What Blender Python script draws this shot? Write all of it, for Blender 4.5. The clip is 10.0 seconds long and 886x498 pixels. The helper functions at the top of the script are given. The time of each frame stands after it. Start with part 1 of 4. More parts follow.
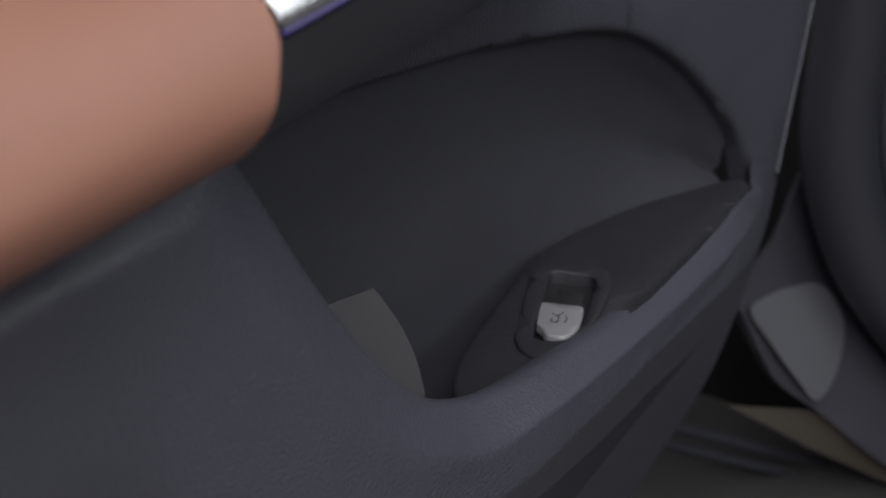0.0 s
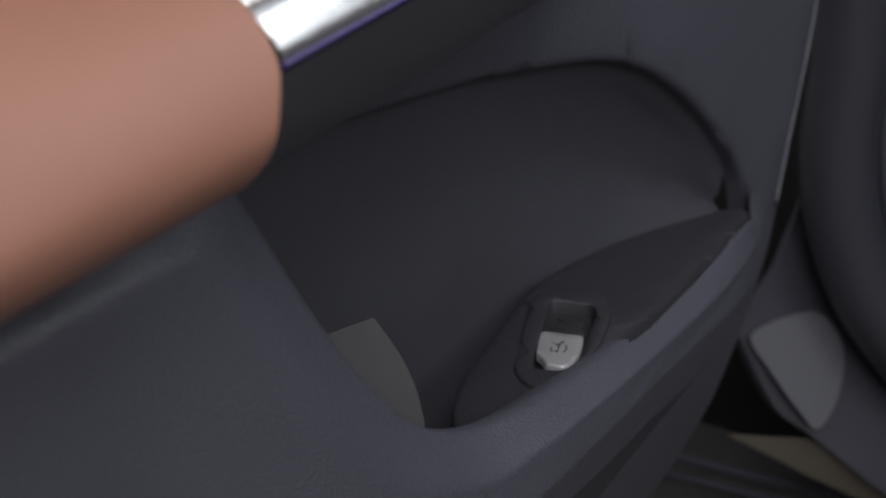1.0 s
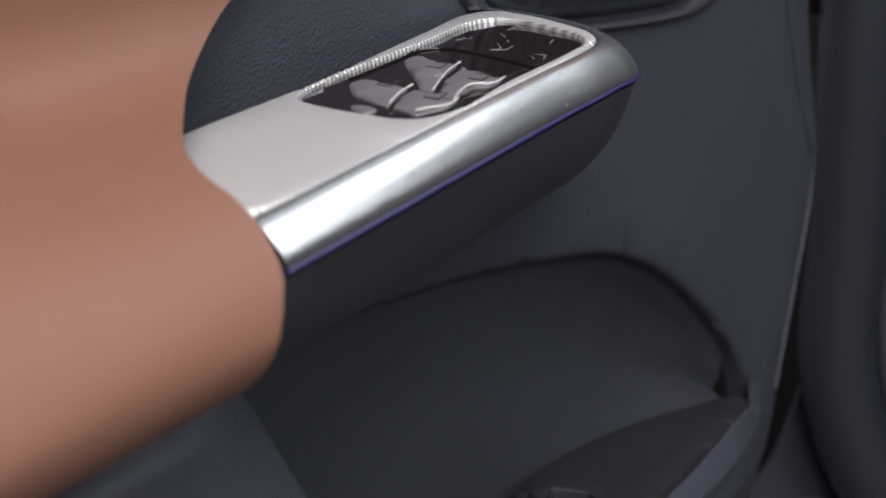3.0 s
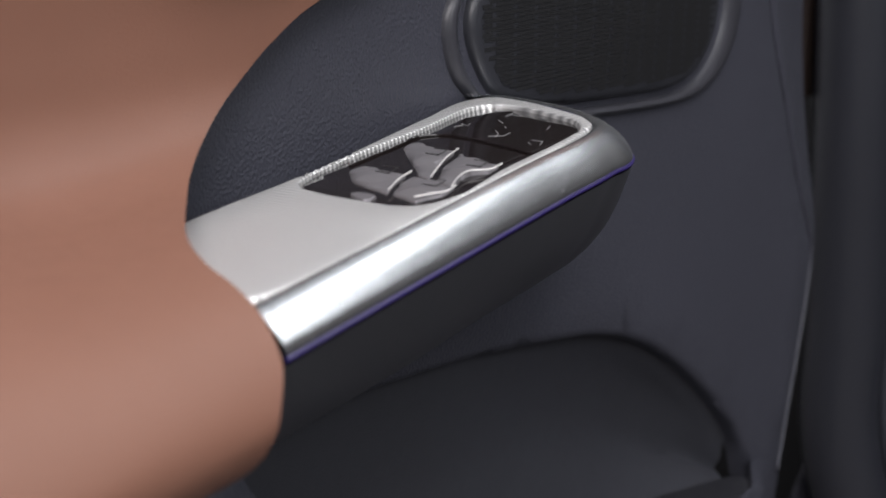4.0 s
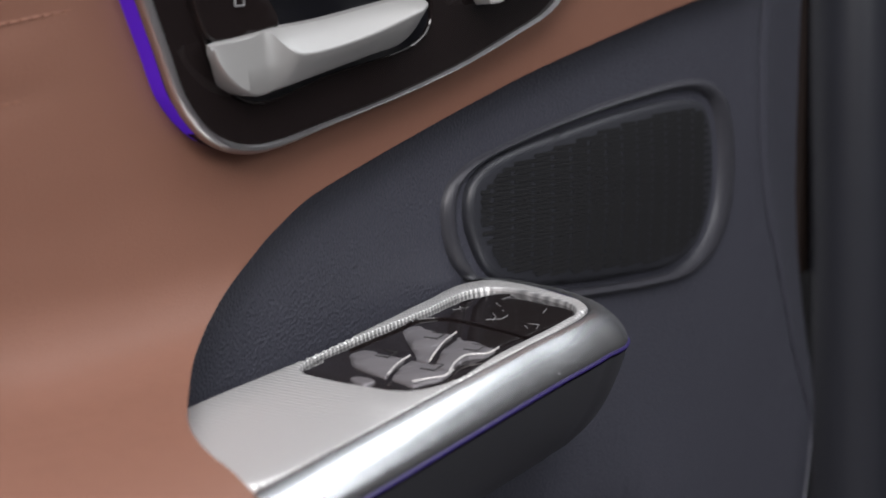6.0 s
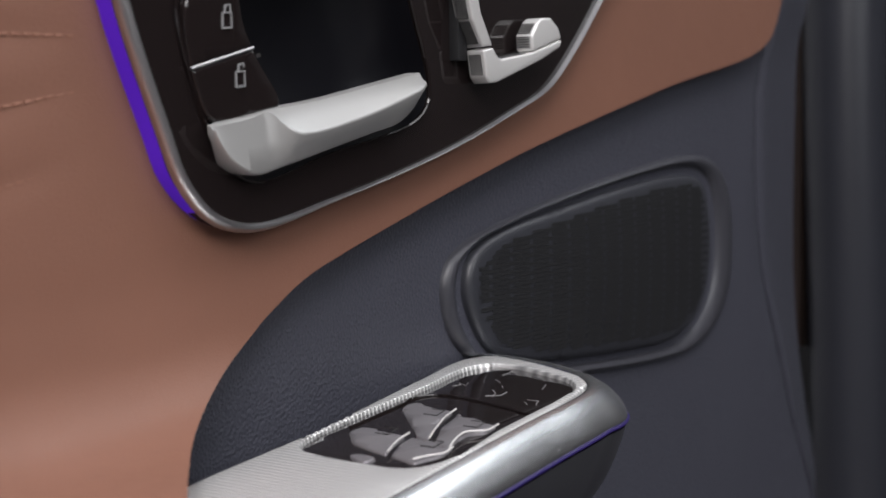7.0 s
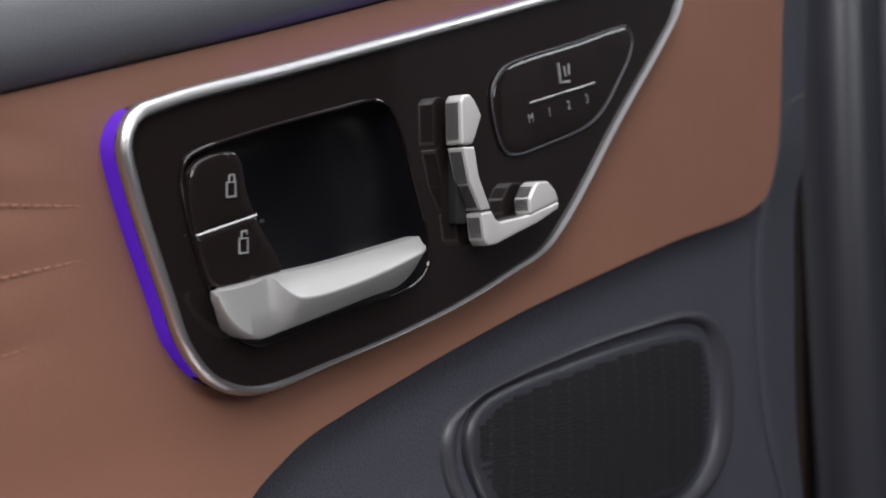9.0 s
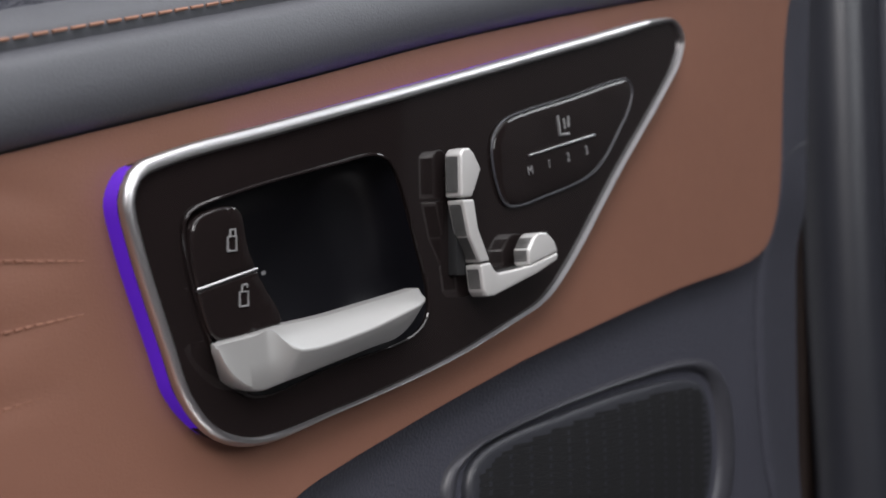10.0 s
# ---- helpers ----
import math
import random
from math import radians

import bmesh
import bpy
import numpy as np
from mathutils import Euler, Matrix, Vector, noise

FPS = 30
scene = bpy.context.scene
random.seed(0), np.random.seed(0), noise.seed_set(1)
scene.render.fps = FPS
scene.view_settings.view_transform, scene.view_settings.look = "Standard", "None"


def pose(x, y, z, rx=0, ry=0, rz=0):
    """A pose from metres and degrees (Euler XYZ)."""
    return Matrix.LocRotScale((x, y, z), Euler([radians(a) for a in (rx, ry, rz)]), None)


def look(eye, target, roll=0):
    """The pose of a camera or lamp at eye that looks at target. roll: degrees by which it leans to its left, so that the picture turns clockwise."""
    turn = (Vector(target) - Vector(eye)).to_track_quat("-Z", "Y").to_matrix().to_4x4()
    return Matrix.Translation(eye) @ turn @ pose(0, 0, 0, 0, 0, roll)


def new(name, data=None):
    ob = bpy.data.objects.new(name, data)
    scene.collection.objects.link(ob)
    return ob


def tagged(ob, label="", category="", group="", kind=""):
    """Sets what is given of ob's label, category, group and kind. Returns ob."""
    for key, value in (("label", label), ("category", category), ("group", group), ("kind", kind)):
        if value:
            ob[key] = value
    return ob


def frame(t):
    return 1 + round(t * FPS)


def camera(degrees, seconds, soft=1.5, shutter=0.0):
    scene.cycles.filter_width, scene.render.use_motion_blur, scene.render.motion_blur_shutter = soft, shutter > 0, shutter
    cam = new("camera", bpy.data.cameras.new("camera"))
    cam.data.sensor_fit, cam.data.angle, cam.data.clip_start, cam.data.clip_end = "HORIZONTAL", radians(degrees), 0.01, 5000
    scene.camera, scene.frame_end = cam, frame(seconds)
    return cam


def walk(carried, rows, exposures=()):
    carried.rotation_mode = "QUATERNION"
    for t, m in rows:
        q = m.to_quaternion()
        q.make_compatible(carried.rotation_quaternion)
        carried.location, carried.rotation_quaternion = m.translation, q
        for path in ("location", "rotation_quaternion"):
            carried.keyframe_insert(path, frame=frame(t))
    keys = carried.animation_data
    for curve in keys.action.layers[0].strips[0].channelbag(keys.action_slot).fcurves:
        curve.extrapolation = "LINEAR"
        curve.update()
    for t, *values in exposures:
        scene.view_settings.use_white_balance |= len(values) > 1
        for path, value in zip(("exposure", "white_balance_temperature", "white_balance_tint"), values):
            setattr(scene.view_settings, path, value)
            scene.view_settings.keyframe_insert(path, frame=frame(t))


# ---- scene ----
cam = camera(33.56, 10.0, soft=1.8)
cam.data.dof.use_dof = True
cam.data.dof.focus_distance = 0.68
cam.data.dof.aperture_fstop = 10.0
ROWS = [
    (0.0, -0.6283, -0.3827, 0.8638, 64.972, 0.008, -54.8),
    (0.5, -0.6279, -0.3821, 0.864, 65.095, -0.076, -54.78),
    (1.0, -0.6285, -0.3829, 0.8651, 66.033, -0.028, -54.79),
    (1.5, -0.6308, -0.3858, 0.8687, 67.207, -0.129, -54.654),
    (2.0, -0.6329, -0.3884, 0.8717, 68.854, -0.073, -54.605),
    (2.5, -0.6379, -0.3942, 0.8765, 71.084, -0.138, -54.42),
    (4.0, -0.6465, -0.4047, 0.8862, 75.896, 0.042, -54.176),
    (4.5, -0.6485, -0.4082, 0.8878, 77.594, 0.305, -54.098),
    (5.0, -0.6493, -0.4082, 0.8896, 79.035, 0.231, -54.115),
    (5.5, -0.6519, -0.4114, 0.8937, 80.781, 0.141, -54.021),
    (7.0, -0.6574, -0.4159, 0.8962, 85.402, 0.456, -54.095),
    (7.5, -0.6584, -0.42, 0.8993, 86.729, 0.478, -53.878),
    (8.0, -0.6614, -0.4239, 0.9014, 88.149, 0.529, -53.779),
    (8.5, -0.6632, -0.4261, 0.9025, 89.599, 0.567, -53.725),
    (9.0, -0.6646, -0.4273, 0.9043, 91.043, 0.623, -53.719),
    (9.5, -0.6674, -0.4317, 0.907, 92.174, 0.686, -53.575),
    (10.0, -0.669, -0.4382, 0.9106, 92.532, 0.465, -53.264),
]
walk(cam, [(t, pose(x, y, z, rx, ry, rz)) for t, x, y, z, rx, ry, rz in ROWS])

# ---------------------------------------------------------------- light
world = bpy.data.worlds.new("studio")
scene.world = world
world.use_nodes = True
world.node_tree.nodes["Background"].inputs[0].default_value = (0.62, 0.66, 0.78, 1)
world.node_tree.nodes["Background"].inputs[1].default_value = 0.07


def softbox(name, eye, target, sx, sy, watts, colour):
    data = bpy.data.lights.new(name, "AREA")
    data.shape, data.size, data.size_y, data.energy, data.color = "RECTANGLE", sx, sy, watts, colour
    ob = new(name, data)
    ob.matrix_world = look(eye, target)
    return ob


# area lamps added to light the door from above, behind and in front; none is seen
softbox("added_top_lamp", (-0.5, -0.30, 3.0), (-0.3, -0.1, 0.8), 3.0, 2.0, 70, (0.97, 0.97, 1.0))
softbox("added_rear_lamp", (-2.2, -1.6, 2.6), (-0.2, 0.0, 0.8), 1.2, 1.4, 76, (1.0, 0.97, 0.98))
# unseen lamp added high in front, for the highlight along the armrest rail
softbox("added_rail_lamp", (2.6, -0.9, 2.7), (-0.1, 0.0, 0.8), 2.2, 1.6, 62, (0.92, 0.96, 1.0))
softbox("added_front_lamp", (-0.3, -2.3, 1.9), (-0.1, 0.0, 0.7), 1.4, 1.0, 22, (0.95, 0.97, 1.0))
scene.view_settings.exposure = 0.0


# ---------------------------------------------------------------- materials
def material(name, colour, rough=0.5, metal=0.0, grain=0.0, grain_scale=900.0, vary=0.12, vary_scale=14.0,
             coat=0.0, spec=0.5, emit=None, emit_strength=0.0, kind="voronoi"):
    m = bpy.data.materials.new(name)
    m.use_nodes = True
    nt = m.node_tree
    b = nt.nodes["Principled BSDF"]
    b.inputs["Metallic"].default_value = metal
    b.inputs["Coat Weight"].default_value = coat
    b.inputs["Coat Roughness"].default_value = 0.03
    b.inputs["Specular IOR Level"].default_value = spec
    tc = nt.nodes.new("ShaderNodeTexCoord")
    nz = nt.nodes.new("ShaderNodeTexNoise")
    nz.inputs["Scale"].default_value, nz.inputs["Detail"].default_value = vary_scale, 5
    nt.links.new(tc.outputs["Object"], nz.inputs["Vector"])
    mix = nt.nodes.new("ShaderNodeMix")
    mix.data_type = "RGBA"
    c = Vector(colour)
    mix.inputs["A"].default_value = (*(c * (1 - vary)), 1)
    mix.inputs["B"].default_value = (*(c * (1 + vary)), 1)
    nt.links.new(nz.outputs["Fac"], mix.inputs["Factor"])
    nt.links.new(mix.outputs["Result"], b.inputs["Base Color"])
    fine = nt.nodes.new("ShaderNodeTexNoise")
    fine.inputs["Scale"].default_value, fine.inputs["Detail"].default_value = 120, 4
    nt.links.new(tc.outputs["Object"], fine.inputs["Vector"])
    rr = nt.nodes.new("ShaderNodeMapRange")
    rr.inputs["To Min"].default_value, rr.inputs["To Max"].default_value = rough * (0.97 if metal > 0.3 else 0.88), min(1, rough * (1.03 if metal > 0.3 else 1.12))
    nt.links.new(fine.outputs["Fac"], rr.inputs["Value"])
    nt.links.new(rr.outputs["Result"], b.inputs["Roughness"])
    if grain:
        if kind == "voronoi":
            tex = nt.nodes.new("ShaderNodeTexVoronoi")
            tex.inputs["Scale"].default_value = grain_scale
            warp = nt.nodes.new("ShaderNodeTexNoise")
            warp.inputs["Scale"].default_value = grain_scale * 0.35
            add = nt.nodes.new("ShaderNodeVectorMath")
            add.operation = "MULTIPLY_ADD"
            add.inputs[1].default_value = (0.0015, 0.0015, 0.0015)
            nt.links.new(tc.outputs["Object"], warp.inputs["Vector"])
            nt.links.new(warp.outputs["Color"], add.inputs[0])
            nt.links.new(tc.outputs["Object"], add.inputs[2])
            nt.links.new(add.outputs[0], tex.inputs["Vector"])
            out = tex.outputs["Distance"]
        elif kind == "weave":
            tex = nt.nodes.new("ShaderNodeTexWave")
            tex.inputs["Scale"].default_value = grain_scale
            tex.inputs["Distortion"].default_value = 0.0
            tex.bands_direction = "X"
            dark = nt.nodes.new("ShaderNodeMix")
            dark.data_type, dark.blend_type = "RGBA", "MULTIPLY"
            dark.inputs["B"].default_value = (0.45, 0.45, 0.46, 1)
            nt.links.new(tex.outputs["Fac"], dark.inputs["Factor"])
            nt.links.new(mix.outputs["Result"], dark.inputs["A"])
            nt.links.new(dark.outputs["Result"], b.inputs["Base Color"])
            nt.links.new(tc.outputs["Object"], tex.inputs["Vector"])
            out = tex.outputs["Fac"]
        else:
            tex = nt.nodes.new("ShaderNodeTexNoise")
            tex.inputs["Scale"].default_value = grain_scale
            nt.links.new(tc.outputs["Object"], tex.inputs["Vector"])
            out = tex.outputs["Fac"]
        bp = nt.nodes.new("ShaderNodeBump")
        bp.inputs["Strength"].default_value, bp.inputs["Distance"].default_value = grain, 0.0006
        nt.links.new(out, bp.inputs["Height"])
        nt.links.new(bp.outputs["Normal"], b.inputs["Normal"])
    if emit:
        b.inputs["Emission Color"].default_value = (*emit, 1)
        b.inputs["Emission Strength"].default_value = emit_strength
    return m


LEATHER = material("brown_leather", (0.180, 0.085, 0.058), 0.5, grain=0.14, grain_scale=1100, vary=0.07, spec=0.36)
SOFT = material("dark_grained_plastic", (0.047, 0.048, 0.063), 0.48, grain=0.75, grain_scale=560, vary=0.08)
PADM = material("dark_soft_pad", (0.066, 0.068, 0.078), 0.5, grain=0.2, grain_scale=900, vary=0.08)
SMOOTH = material("dark_satin_plastic", (0.038, 0.038, 0.046), 0.4, grain=0.1, grain_scale=1400, vary=0.06)
# base colour darker than the lining's, carrying the shade inside the pocket
LEDGEM = material("shaded_ledge_plastic", (0.015, 0.015, 0.019), 0.5, grain=0.5, grain_scale=700, vary=0.1)
POCKETM = material("pocket_plastic", (0.038, 0.039, 0.048), 0.5, grain=0.25, grain_scale=900, vary=0.1)
GLOSS = material("piano_black", (0.011, 0.008, 0.008), 0.05, vary=0.2, spec=0.45)
BOWL = material("satin_black_hollow", (0.005, 0.005, 0.007), 0.38, vary=0.15, spec=0.25)
UNDERM = material("satin_underside", (0.085, 0.085, 0.095), 0.36, metal=0.35, vary=0.06)
ADJM = material("satin_switch_metal", (0.60, 0.59, 0.58), 0.36, metal=0.4, vary=0.04)
GRILLEM = material("grille_plastic", (0.026, 0.027, 0.033), 0.42, vary=0.06)
KEYM = material("silver_button", (0.24, 0.24, 0.25), 0.4, metal=0.3, vary=0.05)
BLACK = material("matt_black", (0.008, 0.008, 0.009), 0.6, vary=0.1)
RUBBER = material("seal_rubber", (0.020, 0.021, 0.027), 0.34, vary=0.1)
SEALM = material("pillar_trim", (0.045, 0.047, 0.058), 0.36, vary=0.08)
SILLM = material("sill_satin", (0.034, 0.034, 0.043), 0.2, vary=0.15, spec=0.6)
CHROME = material("satin_chrome", (0.86, 0.87, 0.89), 0.27, metal=1.0, vary=0.03)
SATIN = material("satin_metal", (0.37, 0.366, 0.36), 0.38, metal=0.45, vary=0.04)
TRIMM = material("bright_trim", (0.56, 0.55, 0.56), 0.34, metal=1.0, vary=0.03)
WEAVE = material("silver_ribbed_plate", (0.80, 0.79, 0.78), 0.42, metal=0.55, grain=0.8, grain_scale=100, kind="weave", vary=0.03)
# dark colour of the grip bars, in place of shade in the grooves
GROOVE = material("groove_shade", (0.07, 0.07, 0.07), 0.5, metal=0.5, vary=0.05)
BUTTON = material("grey_button", (0.18, 0.17, 0.18), 0.42, metal=0.4, vary=0.08)
PALE = material("pale_line", (0.62, 0.60, 0.59), 0.4, metal=0.2, vary=0.04)
MARK = material("printed_mark", (0.20, 0.20, 0.205), 0.5, vary=0.04)
DARKMARK = material("dark_print", (0.02, 0.02, 0.02), 0.5, vary=0.04)
PURPLE = material("ambient_light", (0.1, 0.02, 0.4), 0.4, emit=(0.065, 0.0, 0.80), emit_strength=0.24)
PURPLE_DIM = material("ambient_light_line", (0.012, 0.008, 0.03), 0.4, emit=(0.12, 0.06, 0.75), emit_strength=0.09)
SEAM = material("leather_thread", (0.22, 0.102, 0.065), 0.7, vary=0.1)
THREAD = material("brown_thread", (0.30, 0.15, 0.10), 0.7, vary=0.1)
LITPATCH = material("lit_patch_grey", (0.055, 0.055, 0.058), 0.9, grain=0.6, grain_scale=1500, kind="noise", vary=0.2)
JAMB = material("brown_black_jamb", (0.02, 0.014, 0.012), 0.3, vary=0.2)
CARPET = material("floor_carpet", (0.014, 0.013, 0.012), 0.9, grain=0.6, grain_scale=1200, kind="noise", vary=0.3)
TAN = material("tan_sill_mat", (0.036, 0.030, 0.022), 0.7, grain=0.3, grain_scale=900, vary=0.15)
# for the added room: pale sides bounce light, dark sides keep reflections dark
BOUNCE = material("pale_bounce_wall", (0.72, 0.72, 0.74), 0.8, vary=0.05, vary_scale=1.5)
DARKWALL = material("dark_reflected_wall", (0.115, 0.105, 0.105), 0.8, vary=0.2, vary_scale=1.5)


# ---------------------------------------------------------------- mesh helpers
def spline(pts, n, closed=False):
    """n points evenly spaced on a smooth curve through pts."""
    p = np.array(pts, float)
    k = len(p)
    dense = []
    for i in range(k if closed else k - 1):
        if closed:
            a, b, c, d = p[i - 1], p[i], p[(i + 1) % k], p[(i + 2) % k]
        else:
            a, b, c, d = p[max(i - 1, 0)], p[i], p[i + 1], p[min(i + 2, k - 1)]
        # centripetal knots keep the curve from looping
        t1 = max(np.linalg.norm(b - a), 1e-6) ** 0.5
        t2 = t1 + max(np.linalg.norm(c - b), 1e-6) ** 0.5
        t3 = t2 + max(np.linalg.norm(d - c), 1e-6) ** 0.5
        m1 = (c - b) / (t2 - t1) if np.allclose(a, b) else (b - a) / t1 - (c - a) / t2 + (c - b) / (t2 - t1)
        m2 = (c - b) / (t2 - t1) if np.allclose(c, d) else (c - b) / (t2 - t1) - (d - b) / (t3 - t1) + (d - c) / (t3 - t2)
        m1, m2 = m1 * (t2 - t1), m2 * (t2 - t1)
        for s in np.linspace(0, 1, 24, endpoint=False):
            dense.append((2 * s**3 - 3 * s**2 + 1) * b + (s**3 - 2 * s**2 + s) * m1 + (-2 * s**3 + 3 * s**2) * c + (s**3 - s**2) * m2)
    dense.append(p[0] if closed else p[-1])
    dense = np.array(dense)
    lens = np.r_[0, np.cumsum(np.linalg.norm(np.diff(dense, axis=0), axis=1))]
    want = np.linspace(0, lens[-1], n, endpoint=not closed)
    return np.stack([np.interp(want, lens, dense[:, j]) for j in range(p.shape[1])], 1)


def rounded(pts, r, n=5):
    """A closed polygon with its corners rounded by about r."""
    p = np.array(pts, float)
    out = []
    for a, b, c in zip(np.roll(p, 1, 0), p, np.roll(p, -1, 0)):
        u, v = a - b, c - b
        lu, lv = np.linalg.norm(u), np.linalg.norm(v)
        k = min(r, 0.45 * lu, 0.45 * lv)
        q0, q1 = b + u / lu * k, b + v / lv * k
        for t in np.linspace(0, 1, n):
            out.append((1 - t) ** 2 * q0 + 2 * t * (1 - t) * b + t * t * q1)
    return np.array(out)


def link_mesh(name, bm, mat, smooth=True):
    me = bpy.data.meshes.new(name)
    bmesh.ops.recalc_face_normals(bm, faces=bm.faces)
    bm.to_mesh(me)
    bm.free()
    me.materials.append(mat)
    if smooth:
        me.polygons.foreach_set("use_smooth", [True] * len(me.polygons))
        me.set_sharp_from_angle(angle=radians(52))
    return new(name, me)


def part(name, bm, mat, parent, label="", smooth=True):
    ob = link_mesh(name, bm, mat, smooth)
    ob.parent = parent
    return tagged(ob, label=label)


def thing(name, at=(0, 0, 0), label="", category="", group="", kind=""):
    ob = new(name)
    ob.empty_display_size = 0.05
    return tagged(ob, label, category, group, kind)


def loft(curves, closed=False, caps=False):
    """A skin over curves of equal length; closed joins each curve's ends."""
    bm = bmesh.new()
    rows = [[bm.verts.new(p) for p in c] for c in curves]
    n = len(rows[0])
    for a, b in zip(rows, rows[1:]):
        for j in range(n if closed else n - 1):
            q = [a[j], a[(j + 1) % n], b[(j + 1) % n], b[j]]
            bm.faces.new(q)
    if caps and closed:
        bm.faces.new(rows[0][::-1])
        bm.faces.new(rows[-1])
    bmesh.ops.remove_doubles(bm, verts=bm.verts, dist=1e-6)
    return bm


def solid(bm, thick, axis=(0, 1, 0)):
    """Gives an open skin a thickness along axis."""
    bmesh.ops.recalc_face_normals(bm, faces=bm.faces)
    r = bmesh.ops.extrude_face_region(bm, geom=list(bm.faces))
    vs = [v for v in r["geom"] if isinstance(v, bmesh.types.BMVert)]
    bmesh.ops.translate(bm, verts=vs, vec=Vector(axis) * thick)
    return bm


def inside(poly, x, z):
    hit = np.zeros(len(x), bool)
    for (x0, z0), (x1, z1) in zip(poly, np.roll(poly, -1, 0)):
        if z0 != z1:
            hit ^= ((z0 > z) != (z1 > z)) & (x < (x1 - x0) * (z - z0) / (z1 - z0) + x0)
    return hit


def edge_distance(poly, pts, chain=False):
    d = np.full(len(pts), 9.0)
    for a, b in zip(poly[:-1] if chain else poly, np.roll(poly, -1, 0)):
        ab = b - a
        s = np.clip(((pts - a) @ ab) / max(ab @ ab, 1e-12), 0, 1)
        d = np.minimum(d, np.linalg.norm(pts - a - s[:, None] * ab, axis=1))
    return d


def sheet(outline, depth, r=0.0, thick=0.01, step=0.02, holes=(), hole_r=None, plane="xz", fall=0.0, fall_upto=0):
    """A plate with an outline in x and z (plane 'xy': x and y), its front at depth(u, v), edges rounded by r (fall: sloped off by that much instead), over the first fall_upto points), holes cut through."""
    from mathutils.geometry import delaunay_2d_cdt
    outline = np.array(outline, float)
    loops = [outline] + [np.array(h, float) for h in holes]
    rs = [r] + [r if hole_r is None else hole_r] * len(holes)
    pts, edges = [], []
    for lp in loops:
        k = len(pts)
        pts += list(lp)
        edges += [(k + i, k + (i + 1) % len(lp)) for i in range(len(lp))]
    extra = []
    for lp, rr in zip(loops, rs):
        if rr > 0:
            tan = np.roll(lp, -1, 0) - np.roll(lp, 1, 0)
            nor = np.stack([tan[:, 1], -tan[:, 0]], 1) / np.maximum(np.linalg.norm(tan, axis=1), 1e-9)[:, None]
            for f in (0.12, 0.4, 1.0):
                for sgn in (1, -1):
                    extra.append(lp + nor * sgn * rr * f)
    lo, hi = outline.min(0), outline.max(0)
    gu, gv = np.meshgrid(np.arange(lo[0] + step / 2, hi[0], step), np.arange(lo[1] + step / 2, hi[1], step))
    grid = np.stack([gu.ravel(), gv.ravel()], 1)
    cand = np.concatenate(extra + [grid]) if extra else grid
    ok = inside(outline, cand[:, 0], cand[:, 1])
    for h in loops[1:]:
        ok &= ~inside(h, cand[:, 0], cand[:, 1])
    cand = cand[ok]
    dist = np.full(len(cand), 9.0)
    for lp in loops:
        dist = np.minimum(dist, edge_distance(lp, cand))
    least = max(min([q for q in rs if q > 0], default=step) * 0.09, 0.0002)
    cand = cand[dist > least]
    verts = [Vector((float(a), float(b))) for a, b in list(pts) + list(cand)]
    v2, _, faces, *_ = delaunay_2d_cdt(verts, edges, [], 0, 1e-7)
    P = np.array([(v.x, v.y) for v in v2])
    cen = np.array([P[list(f)].mean(0) for f in faces])
    keep = inside(outline, cen[:, 0], cen[:, 1])
    for h in loops[1:]:
        keep &= ~inside(h, cen[:, 0], cen[:, 1])
    drop = np.zeros(len(P))
    for lp, rr in zip(loops, rs):
        if rr > 0:
            d = np.clip(edge_distance(lp, P), 0, rr)
            if fall:
                d = np.clip(edge_distance(lp[:fall_upto], P, True), 0, rr)
                q = 1 - d / rr
                drop = np.maximum(drop, fall * np.where(q < 0.12, q * q / 0.24, q - 0.06) / 0.94)
                continue
            drop = np.maximum(drop, rr - np.sqrt(np.maximum(rr * rr - (rr - d) ** 2, 0)))
    base = np.array([depth(a, b) for a, b in P])
    bm = bmesh.new()
    vs = [bm.verts.new((a, y + dd, b) if plane == "xz" else (a, b, y - dd)) for (a, b), y, dd in zip(P, base, drop)]
    for f, k in zip(faces, keep):
        if k:
            bm.faces.new([vs[i] for i in f])
    bmesh.ops.delete(bm, geom=[v for v in bm.verts if not v.link_faces], context="VERTS")
    if thick:
        solid(bm, thick, (0, 1, 0) if plane == "xz" else (0, 0, -1))
    return bm


def tube(path, r, sides=10, closed=False, scale=None):
    """A round bar of radius r along a path."""
    p = np.array(path, float)
    n = len(p)
    tan = (np.roll(p, -1, 0) - np.roll(p, 1, 0)) if closed else np.gradient(p, axis=0)
    rings = []
    up = Vector((0.1, 1, 0.3)).normalized()
    for i in range(n):
        t = Vector(tan[i]).normalized()
        a = t.cross(up).normalized()
        b = t.cross(a)
        k = r if scale is None else r * scale[i]
        rings.append([tuple(Vector(p[i]) + (a * math.cos(w) + b * math.sin(w)) * k) for w in np.linspace(0, 2 * math.pi, sides, endpoint=False)])
    if closed:
        rings.append(rings[0])
    return loft(rings, closed=True, caps=not closed)


def block(lo, hi, bevel=0.0, seg=2):
    """A box between two corners with bevelled edges."""
    bm = bmesh.new()
    bmesh.ops.create_cube(bm, size=1)
    lo, hi = Vector(lo), Vector(hi)
    for v in bm.verts:
        v.co = Vector([(l + h) / 2 + c * (h - l) for l, h, c in zip(lo, hi, v.co)])
    if bevel:
        bmesh.ops.bevel(bm, geom=list(bm.edges), offset=bevel, segments=seg, affect="EDGES", profile=0.6)
    return bm


